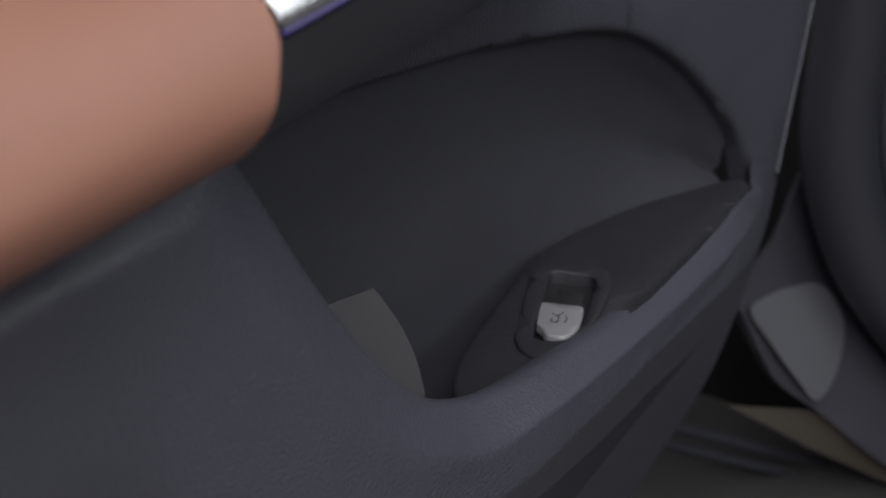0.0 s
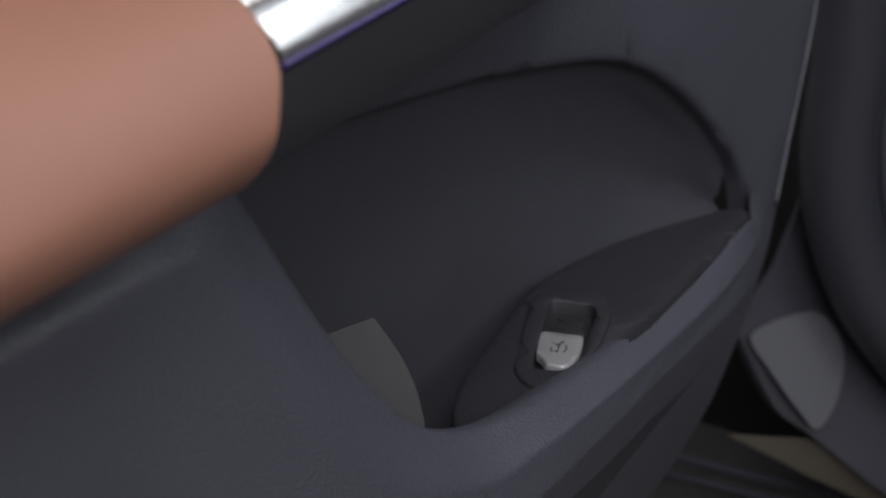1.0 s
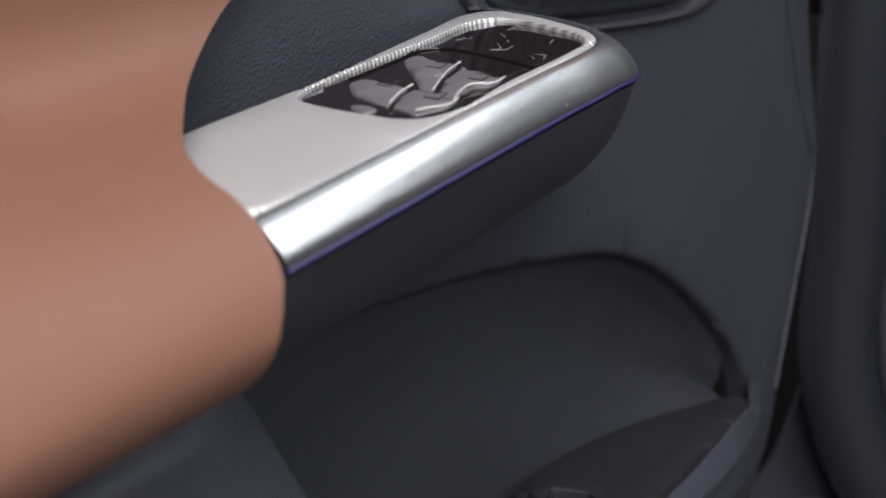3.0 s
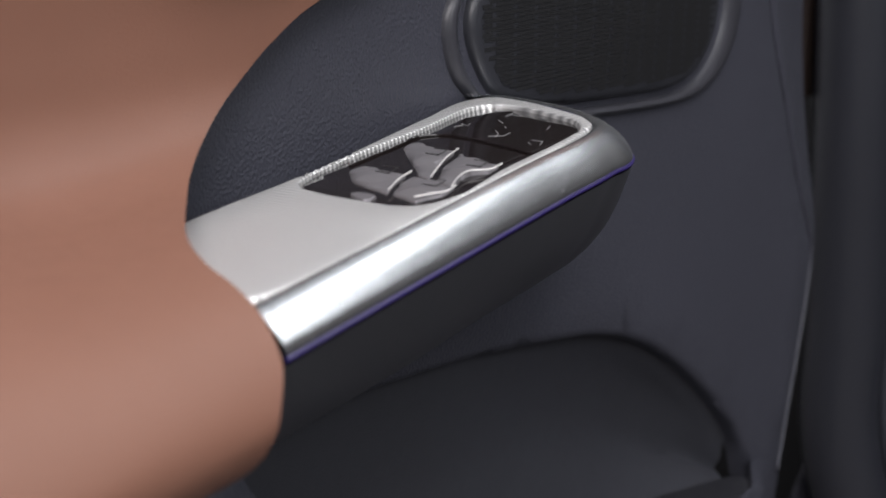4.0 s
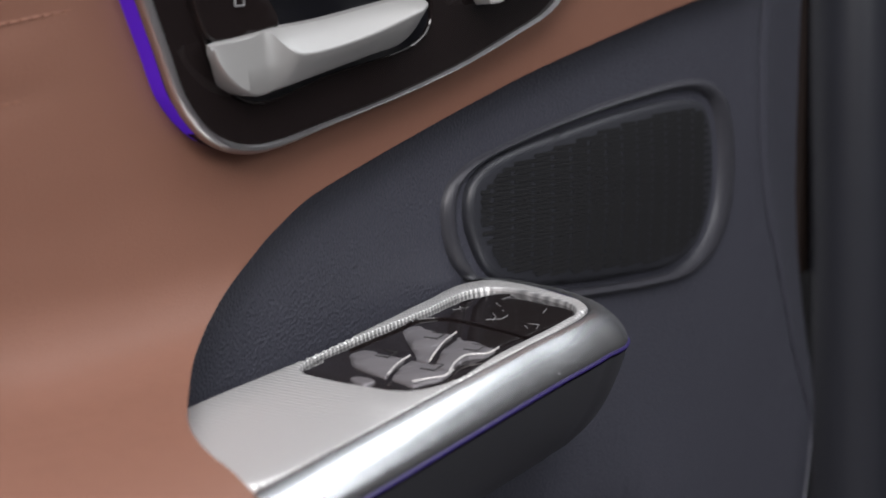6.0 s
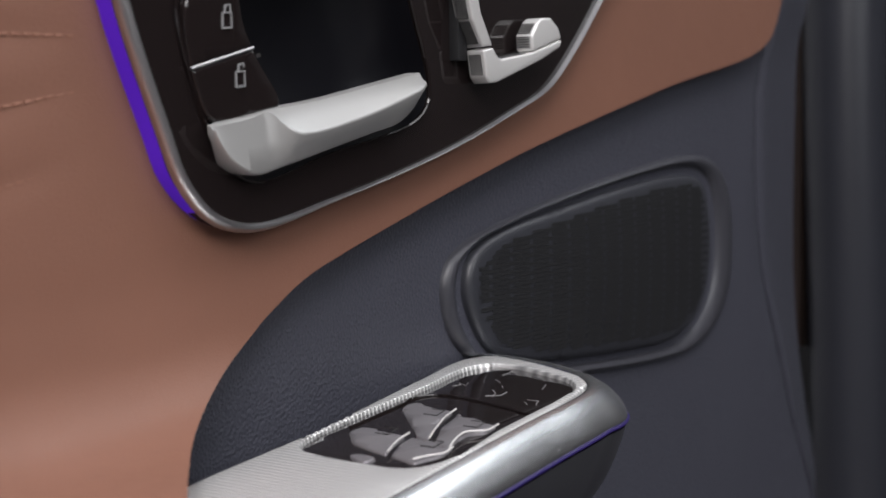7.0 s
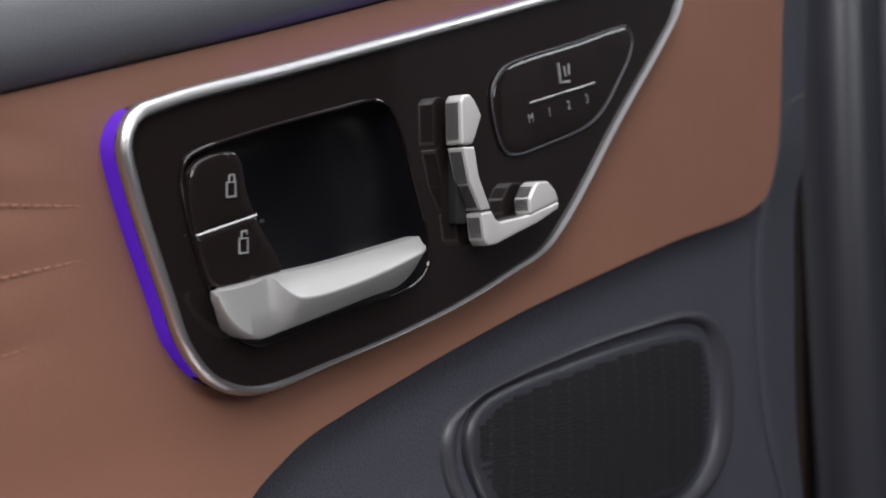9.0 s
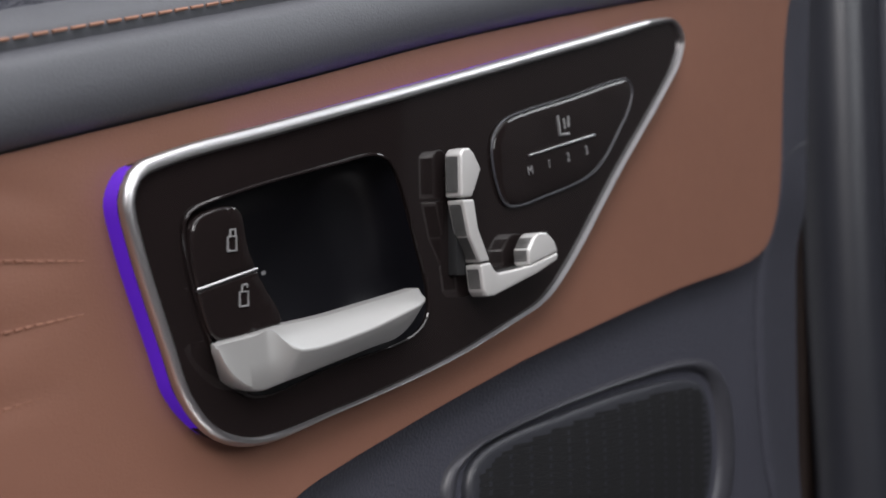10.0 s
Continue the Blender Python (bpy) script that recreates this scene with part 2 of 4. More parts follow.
def prism(outline, y0, y1, bevel=0.0, seg=2):
    """An x-z outline drawn out from y0 to y1, its edges bevelled."""
    bm = bmesh.new()
    f = bm.faces.new([bm.verts.new((x, y0, z)) for x, z in outline])
    r = bmesh.ops.extrude_face_region(bm, geom=[f])
    bmesh.ops.translate(bm, verts=[v for v in r["geom"] if isinstance(v, bmesh.types.BMVert)], vec=(0, y1 - y0, 0))
    if bevel:
        bmesh.ops.recalc_face_normals(bm, faces=bm.faces)
        bmesh.ops.bevel(bm, geom=list(bm.edges), offset=bevel, segments=seg, affect="EDGES", profile=0.6)
    return bm


def join(*bms):
    out = bmesh.new()
    for b in bms:
        me = bpy.data.meshes.new("tmp")
        b.to_mesh(me)
        b.free()
        out.from_mesh(me)
        bpy.data.meshes.remove(me)
    return out


def lettering(text, size):
    """Flat raised letters in the built-in font, as a bmesh in x and z."""
    cu = bpy.data.curves.new("letters", "FONT")
    cu.body, cu.size, cu.align_x, cu.align_y = text, size, "CENTER", "CENTER"
    cu.extrude = 0.0001
    ob = new("letters", cu)
    bpy.context.view_layer.update()
    me = bpy.data.meshes.new_from_object(ob.evaluated_get(bpy.context.evaluated_depsgraph_get()))
    bpy.data.objects.remove(ob)
    bpy.data.curves.remove(cu)
    bm = bmesh.new()
    bm.from_mesh(me)
    bpy.data.meshes.remove(me)
    bmesh.ops.transform(bm, matrix=pose(0, 0, 0, 90), verts=bm.verts)
    return bm


# ---------------------------------------------------------------- unseen room added round the car to shape bounce and reflections


def slab(name, lo, hi, mat):
    return tagged(link_mesh(name, block(lo, hi), mat, False), kind="structure", label=("dark grey" if mat is DARKWALL else "pale grey") + " unseen added " + name.split("_")[0], category=name.split("_")[0])


slab("floor", (-4, -4, -0.34), (4, 4, -0.24), DARKWALL)
slab("ceiling", (-4, -4, 3.2), (4, 4, 3.3), BOUNCE)
slab("wall_north", (-4, 4, -0.24), (4, 4.1, 3.2), BOUNCE)
slab("wall_south", (-4, -4.1, -0.24), (4, -4, 3.2), DARKWALL)
slab("wall_east", (4, -4, -0.24), (4.1, 4, 3.2), DARKWALL)
slab("wall_west", (-4.1, -4, -0.24), (-4, 4, 3.2), DARKWALL)

# ---------------------------------------------------------------- the door: large panels
door = body = thing("car", label="dark car with an open door lined in brown leather", category="car")

# front edge of the dark lining, from the top down
EDGE = [(0.503, 0.048, 1.18), (0.499, 0.048, 1.131), (0.4916, 0.048, 1.059), (0.4855, 0.048, 0.9933), (0.4693, 0.048, 0.967), (0.4634, 0.048, 0.905), (0.463, 0.048, 0.8045), (0.4645, 0.048, 0.7764), (0.4763, 0.048, 0.7163), (0.4956, 0.0476, 0.6575),
        (0.497, 0.0405, 0.610), (0.478, 0.0345, 0.568), (0.456, 0.031, 0.518), (0.4346, 0.030, 0.467), (0.4255, 0.030, 0.4214), (0.4155, 0.030, 0.3878)]
CREASE = [(0.400, 1.18), (0.3838, 1.111), (0.3835, 1.047), (0.386, 1.026), (0.372, 0.985), (0.345, 0.9386), (0.3397, 0.8721), (0.3475, 0.8136), (0.3555, 0.786), (0.3852, 0.729), (0.4129, 0.673), (0.437, 0.632), (0.455, 0.600), (0.452, 0.567), (0.440, 0.520), (0.425, 0.470), (0.412, 0.425)]
POCKET_TOP = [(-0.95, 0.700), (-0.40, 0.665), (-0.1833, 0.646), (-0.1331, 0.642), (-0.0425, 0.6356), (0.0104, 0.6294), (0.0696, 0.6203), (0.1088, 0.6134), (0.1443, 0.6033), (0.183, 0.5879), (0.2259, 0.5639), (0.2744, 0.5295), (0.3185, 0.4911), (0.350, 0.4531), (0.357, 0.4352), (0.350, 0.418)]
edge_curve = spline(EDGE, 60)
crease_curve = spline(CREASE, 60)
ptop = spline(POCKET_TOP, 70)


# the pocket's outer wall: inner rim, foot of the bright chamfer, lower crease, foot; x and z of each
RIM = [(-0.95, 0.665), (-0.421, 0.6852), (-0.3623, 0.688), (-0.3281, 0.6906), (-0.3122, 0.6908), (-0.3024, 0.6867), (-0.2938, 0.6749), (-0.2742, 0.6429), (-0.2613, 0.6226), (-0.2425, 0.596), (-0.2218, 0.5701), (-0.2068, 0.5537), (-0.19, 0.5399), (-0.1667, 0.5263), (-0.1417, 0.5164), (-0.1038, 0.5069), (-0.044, 0.4955), (0.0196, 0.485), (0.1247, 0.471), (0.2495, 0.4559), (0.2866, 0.4542), (0.345, 0.4360), (0.3501, 0.4544)]
CHAMFER = [(-0.95, 0.650), (-0.4352, 0.6707), (-0.378, 0.6757), (-0.3564, 0.6771), (-0.3406, 0.6752), (-0.328, 0.6685), (-0.3105, 0.6487), (-0.2928, 0.6227), (-0.2757, 0.5971), (-0.2569, 0.5705), (-0.2361, 0.5469), (-0.2172, 0.5321), (-0.1966, 0.5202), (-0.1728, 0.509), (-0.1474, 0.5007), (-0.1147, 0.4971), (-0.0771, 0.4919), (-0.0234, 0.4856), (0.0768, 0.4701), (0.2523, 0.4406), (0.3076, 0.4361), (0.366, 0.4255), (0.3678, 0.4487)]
FOLD = [(-0.98, 0.600), (-0.46, 0.610), (-0.41, 0.612), (-0.39, 0.612), (-0.375, 0.610), (-0.36, 0.604), (-0.345, 0.590), (-0.328, 0.570), (-0.31, 0.549), (-0.29, 0.528), (-0.268, 0.511), (-0.245, 0.498), (-0.215, 0.486), (-0.1812, 0.4789), (-0.1507, 0.4745), (-0.1234, 0.4713), (-0.0905, 0.4696), (-0.0522, 0.4665), (0.0001, 0.4627), (0.1072, 0.446), (0.3054, 0.4065), (0.3656, 0.4067), (0.3859, 0.4428)]
FOOT = [(-1.0, 0.36), (-0.52, 0.36), (-0.46, 0.355), (-0.44, 0.35), (-0.42, 0.35), (-0.40, 0.34), (-0.38, 0.33), (-0.36, 0.32), (-0.33, 0.30), (-0.29, 0.28), (-0.24, 0.26), (-0.19, 0.245), (-0.10, 0.23), (-0.0111, 0.2217), (0.0287, 0.2234), (0.0637, 0.2266), (0.1204, 0.2246), (0.1689, 0.2277), (0.2282, 0.2432), (0.3237, 0.2784), (0.3898, 0.3446), (0.4144, 0.3827), (0.4273, 0.4277)]


def between(pts, n):
    """n points on a smooth curve through pts, the same number between each two of them."""
    p = np.array(pts, float)
    t = np.linspace(0, len(p) - 1, n)
    i = np.minimum(t.astype(int), len(p) - 2)
    f = (t - i)[:, None]
    d = np.diff(p, axis=0)
    slope = np.zeros_like(p)
    slope[0], slope[-1] = d[0], d[-1]
    same = d[:-1] * d[1:] > 0
    slope[1:-1] = np.where(same, 2 * d[:-1] * d[1:] / np.where(same, d[:-1] + d[1:], 1.0), 0.0)
    return (2 * f**3 - 3 * f**2 + 1) * p[i] + (f**3 - 2 * f**2 + f) * slope[i] + (3 * f**2 - 2 * f**3) * p[i + 1] + (f**3 - f**2) * slope[i + 1]


rim = spline(RIM[:-2], 90)
WALL_X = [-1.2, -0.5, -0.3, -0.2, -0.1, 0.0, 0.1, 0.2, 0.28, 0.36, 0.5]
WALL_Y = [-0.070, -0.075, -0.083, -0.083, -0.077, -0.066, -0.050, -0.031, -0.012, 0.0115, 0.0225]


def wall_depth(x, z):
    """The pocket's outer wall swells towards the seat and joins the lining at its front end."""
    return float(np.interp(x, WALL_X, WALL_Y))


HOLE = [(-0.2549, 0.9481), (-0.2510, 0.9530), (-0.2229, 0.9629), (-0.1603, 0.9795), (-0.1322, 0.9858), (-0.1213, 0.9833), (-0.114, 0.9733), (-0.1029, 0.948), (-0.0924, 0.9197), (-0.0937, 0.909), (-0.1036, 0.9009), (-0.1679, 0.8862), (-0.2088, 0.8762), (-0.2234, 0.8793), (-0.2347, 0.8908), (-0.2456, 0.9109), (-0.2536, 0.9345)]
hole_loop = spline(HOLE, 90, True)


def grow(loop, d):
    tan = np.roll(loop, -1, 0) - np.roll(loop, 1, 0)
    nor = np.stack([tan[:, 1], -tan[:, 0]], 1)
    nor /= np.linalg.norm(nor, axis=1)[:, None]
    if ((loop + nor * 1e-3 - loop.mean(0)) ** 2).sum() < ((loop - loop.mean(0)) ** 2).sum():
        nor = -nor
    return loop + nor * d


behind = grow(hole_loop, 0.006)
outline = np.concatenate([crease_curve, [(0.395, 0.412), (0.366, 0.412)], ptop[:-2][::-1], [(-0.95, 0.80), (-0.95, 1.18), (-0.3, 1.18), (0.1, 1.18)]])
part("upper_lining", sheet(outline, lambda x, z: 0.025, r=0.006, thick=0.012, step=0.03, holes=[behind], hole_r=0.0), SOFT, door, "dark grey grained plastic door lining")
# outer wall: chamfer along the rim, a middle band, the face; it runs round the hollow's front end into the lining
cols = []
N_WALL = 420
for k, ((ax, az), (bx, bz), (cx, cz), (dx, dz)) in enumerate(zip(*(between(c, N_WALL) for c in (RIM, CHAMFER, FOLD, FOOT)))):
    tail = max(0.0, (k / (N_WALL - 1) * 22 - 20.0) / 2)
    tail = tail * tail * (3 - 2 * tail)
    near = min(1.0, max(0.25, (0.36 - ax) / 0.2))
    ay = (wall_depth(ax, az) + 0.016 * near) * (1 - tail) + 0.0225 * tail
    by = wall_depth(bx, bz) * (1 - tail) + 0.0225 * tail
    front = min(1.0, max(0.0, (k / (N_WALL - 1) * 22 - 9) / 5))
    cy = (wall_depth(cx, cz) - 0.001 + 0.006 * (1 - front)) * (1 - tail) + 0.0235 * tail
    dy = 0.030 * front + (wall_depth(dx, dz) + 0.08) * (1 - front)
    a, b, c, d = (np.array(q) for q in ((ax, ay, az), (bx, by, bz), (cx, cy, cz), (dx, dy, dz)))
    turn_in = np.array([0.0, 0.008 * near * (1 - tail), 0.0])
    col = [a + turn_in * 3 + np.array([0, 0, -0.012]), a + turn_in, a + turn_in * 0.4 + (a - b) * 0.02, a]
    soft = 0.22 * (1 - 0.6 * front)
    for p, q, r in ((a, b, c), (b, c, d)):
        # straight run, then a rounded fold towards the next face
        for f in (0.12 if q is b else soft + 0.05, 0.45, 0.65, 1 - soft):
            col.append(p + (q - p) * f)
        p0, p2 = p + (q - p) * (1 - soft), q + (r - q) * soft * (1 if r is c else 0.2)
        for f in (0.25, 0.5, 0.75, 1.0):
            col.append((1 - f) ** 2 * p0 + 2 * f * (1 - f) * q + f * f * p2)
    base = col[-1]
    for f in (0.2, 0.45, 0.7, 0.92, 1.0):
        col.append(base + (d - base) * f)
    col.append(d + np.array([0.0, 0.04, 0.0]))
    cols.append([tuple(v) for v in col])
part("pocket_wall", loft(cols), SOFT, door, "dark grey outer wall of the door pocket")
rows = []
for a, y in ((0.0, 0.0290), (0.0, 0.0262), (0.05, 0.0248), (0.12, 0.0256), (0.20, 0.0280), (0.55, None), (0.97, None), (1.0, None)):
    c = crease_curve * (1 - a) + edge_curve[:, [0, 2]] * a
    rows.append([(x, (0.0275 + (ye - 0.0275) * (a - 0.2) / 0.8) if y is None else y, z) for (x, z), ye in zip(c, edge_curve[:, 1])])
part("front_bevel", loft(rows), SOFT, door, "dark grey bevelled front edge of the lining")

# hollow of the pocket
cols = []
way = np.gradient(ptop, axis=0)
way /= np.linalg.norm(way, axis=1)[:, None]
for (x, z), (tx, tz) in list(zip(ptop, way))[28:-3]:
    zr = float(np.interp(x, rim[:, 0], rim[:, 1])) - 0.004
    yw = wall_depth(x, 0) + 0.022 + 0.03 * min(1.0, max(0.0, -x * 4))
    s = min(1.0, max(0.0, (0.352 - x) / 0.10)) ** 0.5
    zf = 0.40 * s + (0.425) * (1 - s)
    deep = s * min(1.0, max(0.2, (x + 0.08) / 0.28))
    prof = [(0.041, z - 0.006), (0.036 + 0.018 * deep, z - 0.02), (0.036 + 0.03 * deep, z - 0.06 * s - 0.004), (0.034 + 0.026 * deep, 0.55 * z + 0.45 * zf - 0.004), (0.03 + 0.006 * s, zf + 0.035 * s), (0.015, zf + 0.006 * s), (0.5 * yw, zf), (yw, zf + 0.02 * s), (min(yw - 0.003, wall_depth(x, 0) + 0.020), zr - 0.012)]
    prof = spline(prof, 24)
    cols.append([(x - 0.006 * tz, 0.0345, z + 0.006 * tx), (x - 0.001 * tz, 0.038, z + 0.001 * tx)] + [(x, a, b) for a, b in prof])
part("pocket_hollow", loft(cols), POCKETM, door, "dark hollow inside of the door pocket")

# ledge with the tailgate switch
LEDGE = [(0.296, 0.002), (0.320, 0.010), (0.334, 0.020), (0.322, 0.029), (0.279, 0.035), (0.224, 0.042), (0.163, 0.044), (0.105, 0.041), (0.055, 0.034), (0.011, 0.022), (-0.045, 0.008), (-0.082, -0.005), (-0.106, -0.022), (-0.116, -0.05)]
led = spline(LEDGE, 50)


def ledge_z(x):
    return 0.486 - 0.14 * max(0.0, x - 0.05)


back = [(-0.10, -0.062), (-0.06, -0.059), (0.06, -0.044), (0.2, -0.018), (0.27, -0.004)]
led_out = np.concatenate([led, back])
BEZEL = [(0.0365, 0.023), (0.0585, 0.0228), (0.0671, 0.0025), (0.0629, -0.0144), (0.0446, -0.0273), (0.0083, -0.0400), (-0.0249, -0.0445), (-0.0534, -0.0403), (-0.0512, -0.0268), (-0.0415, -0.0146), (-0.0003, 0.0055)]
bez = rounded(BEZEL, 0.014)
SOCK = [(0.0413, 0.0123), (0.047, -0.0050), (0.049, -0.0118), (0.0426, -0.0181), (-0.0159, -0.0395), (-0.0293, -0.0385), (-0.0362, -0.0244), (-0.0313, -0.0203)]
sock = rounded(SOCK, 0.006)
part("pocket_ledge", sheet(led_out, lambda x, y: ledge_z(x), r=0.003, thick=0.08, step=0.02, holes=[grow(bez, -0.003)], hole_r=0.0, plane="xy"), LEDGEM, door, "grained ledge in the pocket, shade in its dark colour")

# brown leather: panel above, swelling out into the armrest behind
BELT = [(-0.95, 0.79), (-0.336, 0.970), (-0.185, 1.014), (-0.056, 1.053), (0.158, 1.110), (0.392, 1.165)]
belt = spline(BELT, 120)


def belt_z(x):
    return float(np.interp(x, belt[:, 0], belt[:, 1]))


# sections of the leather, panel to underside: behind the armrest's switches, and at their end
SECTION_REAR = spline([(0.012, 1.0), (0.012, 0.93), (0.012, 0.885), (0.007, 0.850), (-0.010, 0.820), (-0.042, 0.797), (-0.080, 0.783), (-0.112, 0.769), (-0.130, 0.754), (-0.1385, 0.740), (-0.1385, 0.7355), (-0.134, 0.726), (-0.122, 0.717), (-0.105, 0.713), (-0.08, 0.713)], 400)
SECTION_END = spline([(0.012, 1.0), (0.012, 0.92), (0.011, 0.86), (0.010, 0.825), (0.006, 0.800), (-0.004, 0.785), (-0.022, 0.777), (-0.050, 0.7745), (-0.085, 0.7725), (-0.110, 0.765), (-0.1265, 0.752), (-0.1345, 0.738), (-0.1345, 0.7335), (-0.1305, 0.725), (-0.120, 0.717), (-0.104, 0.713), (-0.08, 0.713)], 400)
# lower border of the leather: x and the share of the section's length round the armrest, then x and z on the panel
BORDER_ARM = [(-0.95, 1.0), (-0.60, 1.0), (-0.42, 1.0), (-0.385, 0.985), (-0.366, 0.93), (-0.358, 0.875), (-0.3525, 0.843), (-0.3475, 0.825), (-0.3435, 0.811), (-0.3405, 0.79), (-0.339, 0.775), (-0.338, 0.757), (-0.3365, 0.735), (-0.335, 0.7134), (-0.330, 0.686), (-0.321, 0.656), (-0.3075, 0.623), (-0.2925, 0.5895), (-0.2745, 0.5507), (-0.258, 0.5207), (-0.237, 0.4869)]
BORDER_PANEL = [(-0.2145, 0.8085), (-0.195, 0.8205), (-0.165, 0.8350), (-0.093, 0.857), (0.008, 0.885), (0.171, 0.922), (0.300, 0.947), (0.330, 0.960), (0.348, 0.985), (0.357, 1.018), (0.362, 1.082), (0.374, 1.14)]
QUILT = [((-0.95, 0.70), (-0.297, 0.885)), ((-0.95, 0.755), (-0.294, 0.912)), ((-0.95, 0.88), (-0.292, 0.932)), ((-0.95, 1.0), (-0.30, 0.952))]


def pleat(x, z):
    """Depth of the shallow quilted seams behind the handle plate."""
    d = 0.0
    for (x0, z0), (x1, z1) in QUILT:
        s = (x - x0) / (x1 - x0)
        if s < 1:
            zz = z0 + (z1 - z0) * s + 0.012 * math.sin(s * 3.14)
            d = max(d, 0.0022 * math.exp(-((z - zz) / 0.0065) ** 2) * min(1.0, (1 - s) * 6))
    return d




def section(x):
    """The leather's section at x, from the sill pad down and round the armrest."""
    w = min(1.0, max(0.0, (x + 0.47) / 0.14))
    w = w * w * (3 - 2 * w)
    p = SECTION_REAR * (1 - w) + SECTION_END * w
    p[:, 1] += 0.064 * (x + 0.33) * np.clip((0.86 - p[:, 1]) / 0.08, 0, 1) * min(1.0, max(0.0, (-0.15 - x) / 0.08))
    top = belt_z(min(x + max(0, x - 0.30) * 0.25, 0.392))
    p[:, 1] += (top - 1.0) * np.clip((p[:, 1] - 0.80 - 0.06 * max(0.0, -x)) / 0.18, 0, 1)
    return p


steps = np.linspace(0, 1, 400)
border = list(BORDER_ARM)
for x, z in BORDER_PANEL:
    border.append((x, float(np.interp(-z, -section(x)[:, 1][:260], steps[:260]))))
grid = []
for x, last in spline(border, 420):
    p = section(x)
    xt = min(x + max(0, x - 0.30) * 0.25, 0.392)
    s = np.linspace(0, last, 110)
    grid.append([(xt + (x - xt) * q / last, float(np.interp(q, steps, p[:, 0])), float(np.interp(q, steps, p[:, 1]))) for q in s])
cols = [[(x, y + pleat(x, z), z) for x, y, z in c] for c in grid]
for c in cols:
    # a rolled edge
    # the border turns in towards the lining
    x, y, z = c[-1]
    c.append((x + 0.0015, y + 0.006, z - 0.0015))
    c.append((x + 0.0015, y + 0.03, z - 0.0005))
bm = loft(cols)
hide = np.array([f.calc_center_median() for f in bm.faces])
cut = inside(behind, hide[:, 0], hide[:, 2]) & (hide[:, 1] > 0)
bmesh.ops.delete(bm, geom=[f for f, c in zip(list(bm.faces), cut) if c], context="FACES")
part("leather_panel", bm, LEATHER, door, "smooth brown leather door panel and armrest cover")

# dark pad along the window sill
prof = [(0.0, 0.024), (0.0, 0.015), (0.004, 0.008), (0.014, 0.004), (0.027, 0.005), (0.034, 0.008), (0.0365, 0.012), (0.038, 0.015), (0.041, 0.014), (0.048, 0.018), (0.06, 0.034), (0.070, 0.065), (0.072, 0.13)]
prof = spline(prof, 50)
part("sill_pad", loft([[(x, y, z + h) for h, y in prof] for x, z in belt]), PADM, door, "dark soft pad with brown stitching under the window")
st = np.array([(x, 0.0135, z + 0.0425) for x, z in spline(BELT, 150)])
for k in range(0, len(st) - 1):
    if -0.45 < st[k][0] < 0.3:
        a, b = Vector(st[k]), Vector(st[k + 1])
        part("stitch", tube([a.lerp(b, q) + Vector((0, -0.0005 * math.sin(q * 3.1416), 0)) for q in (0.1, 0.4, 0.7, 0.86)], 0.0007, 6), THREAD, door)

for (x0, z0), (x1, z1) in QUILT[:3]:
    for x in np.arange(-0.43, x1 - 0.006, 0.0048):
        pts = []
        for q in (0.0, 0.0011, 0.0022, 0.0032):
            f = (x + q - x0) / (x1 - x0)
            pts.append((x + q, 0.0125, z0 + (z1 - z0) * f + 0.012 * math.sin(f * 3.14)))
        if pts[0][2] > 0.868:
            part("seam_stitch", tube(pts, 0.00055, 6), SEAM, door)

# ---------------------------------------------------------------- the armrest with its switches
def arm_z(x):
    return 0.773 + 0.064 * (x + 0.12)


PLATE = [(-0.318, -0.040), (-0.300, -0.024), (-0.271, -0.016), (-0.191, -0.007), (-0.086, 0.012), (-0.040, 0.019), (-0.026, 0.010), (-0.030, -0.014), (-0.046, -0.051), (-0.054, -0.064), (-0.071, -0.071), (-0.100, -0.077), (-0.199, -0.088), (-0.315, -0.1010), (-0.326, -0.098)]
BLACKP = [(-0.205, -0.0145), (-0.164, -0.006), (-0.100, 0.000), (-0.056, 0.006), (-0.044, 0.002), (-0.041, -0.010), (-0.050, -0.040), (-0.058, -0.056), (-0.070, -0.066), (-0.091, -0.071), (-0.150, -0.077), (-0.197, -0.084), (-0.214, -0.078), (-0.217, -0.055), (-0.213, -0.022)]
plate_loop = spline(PLATE, 110, True)
black_loop = spline(BLACKP, 90, True)
armrest = part("switch_plate", sheet(plate_loop, lambda x, y: arm_z(x), r=0.0015, thick=0.012, step=0.02, holes=[black_loop], hole_r=0.0008, plane="xy"), WEAVE, door, "silver ribbed armrest plate")
centre = black_loop.mean(0)
part("switch_tray", sheet(centre + (black_loop - centre) * 0.992, lambda x, y: arm_z(x) - 0.0016, r=0.001, thick=0.010, step=0.02, plane="xy"), GLOSS, door, "glossy black switch tray")

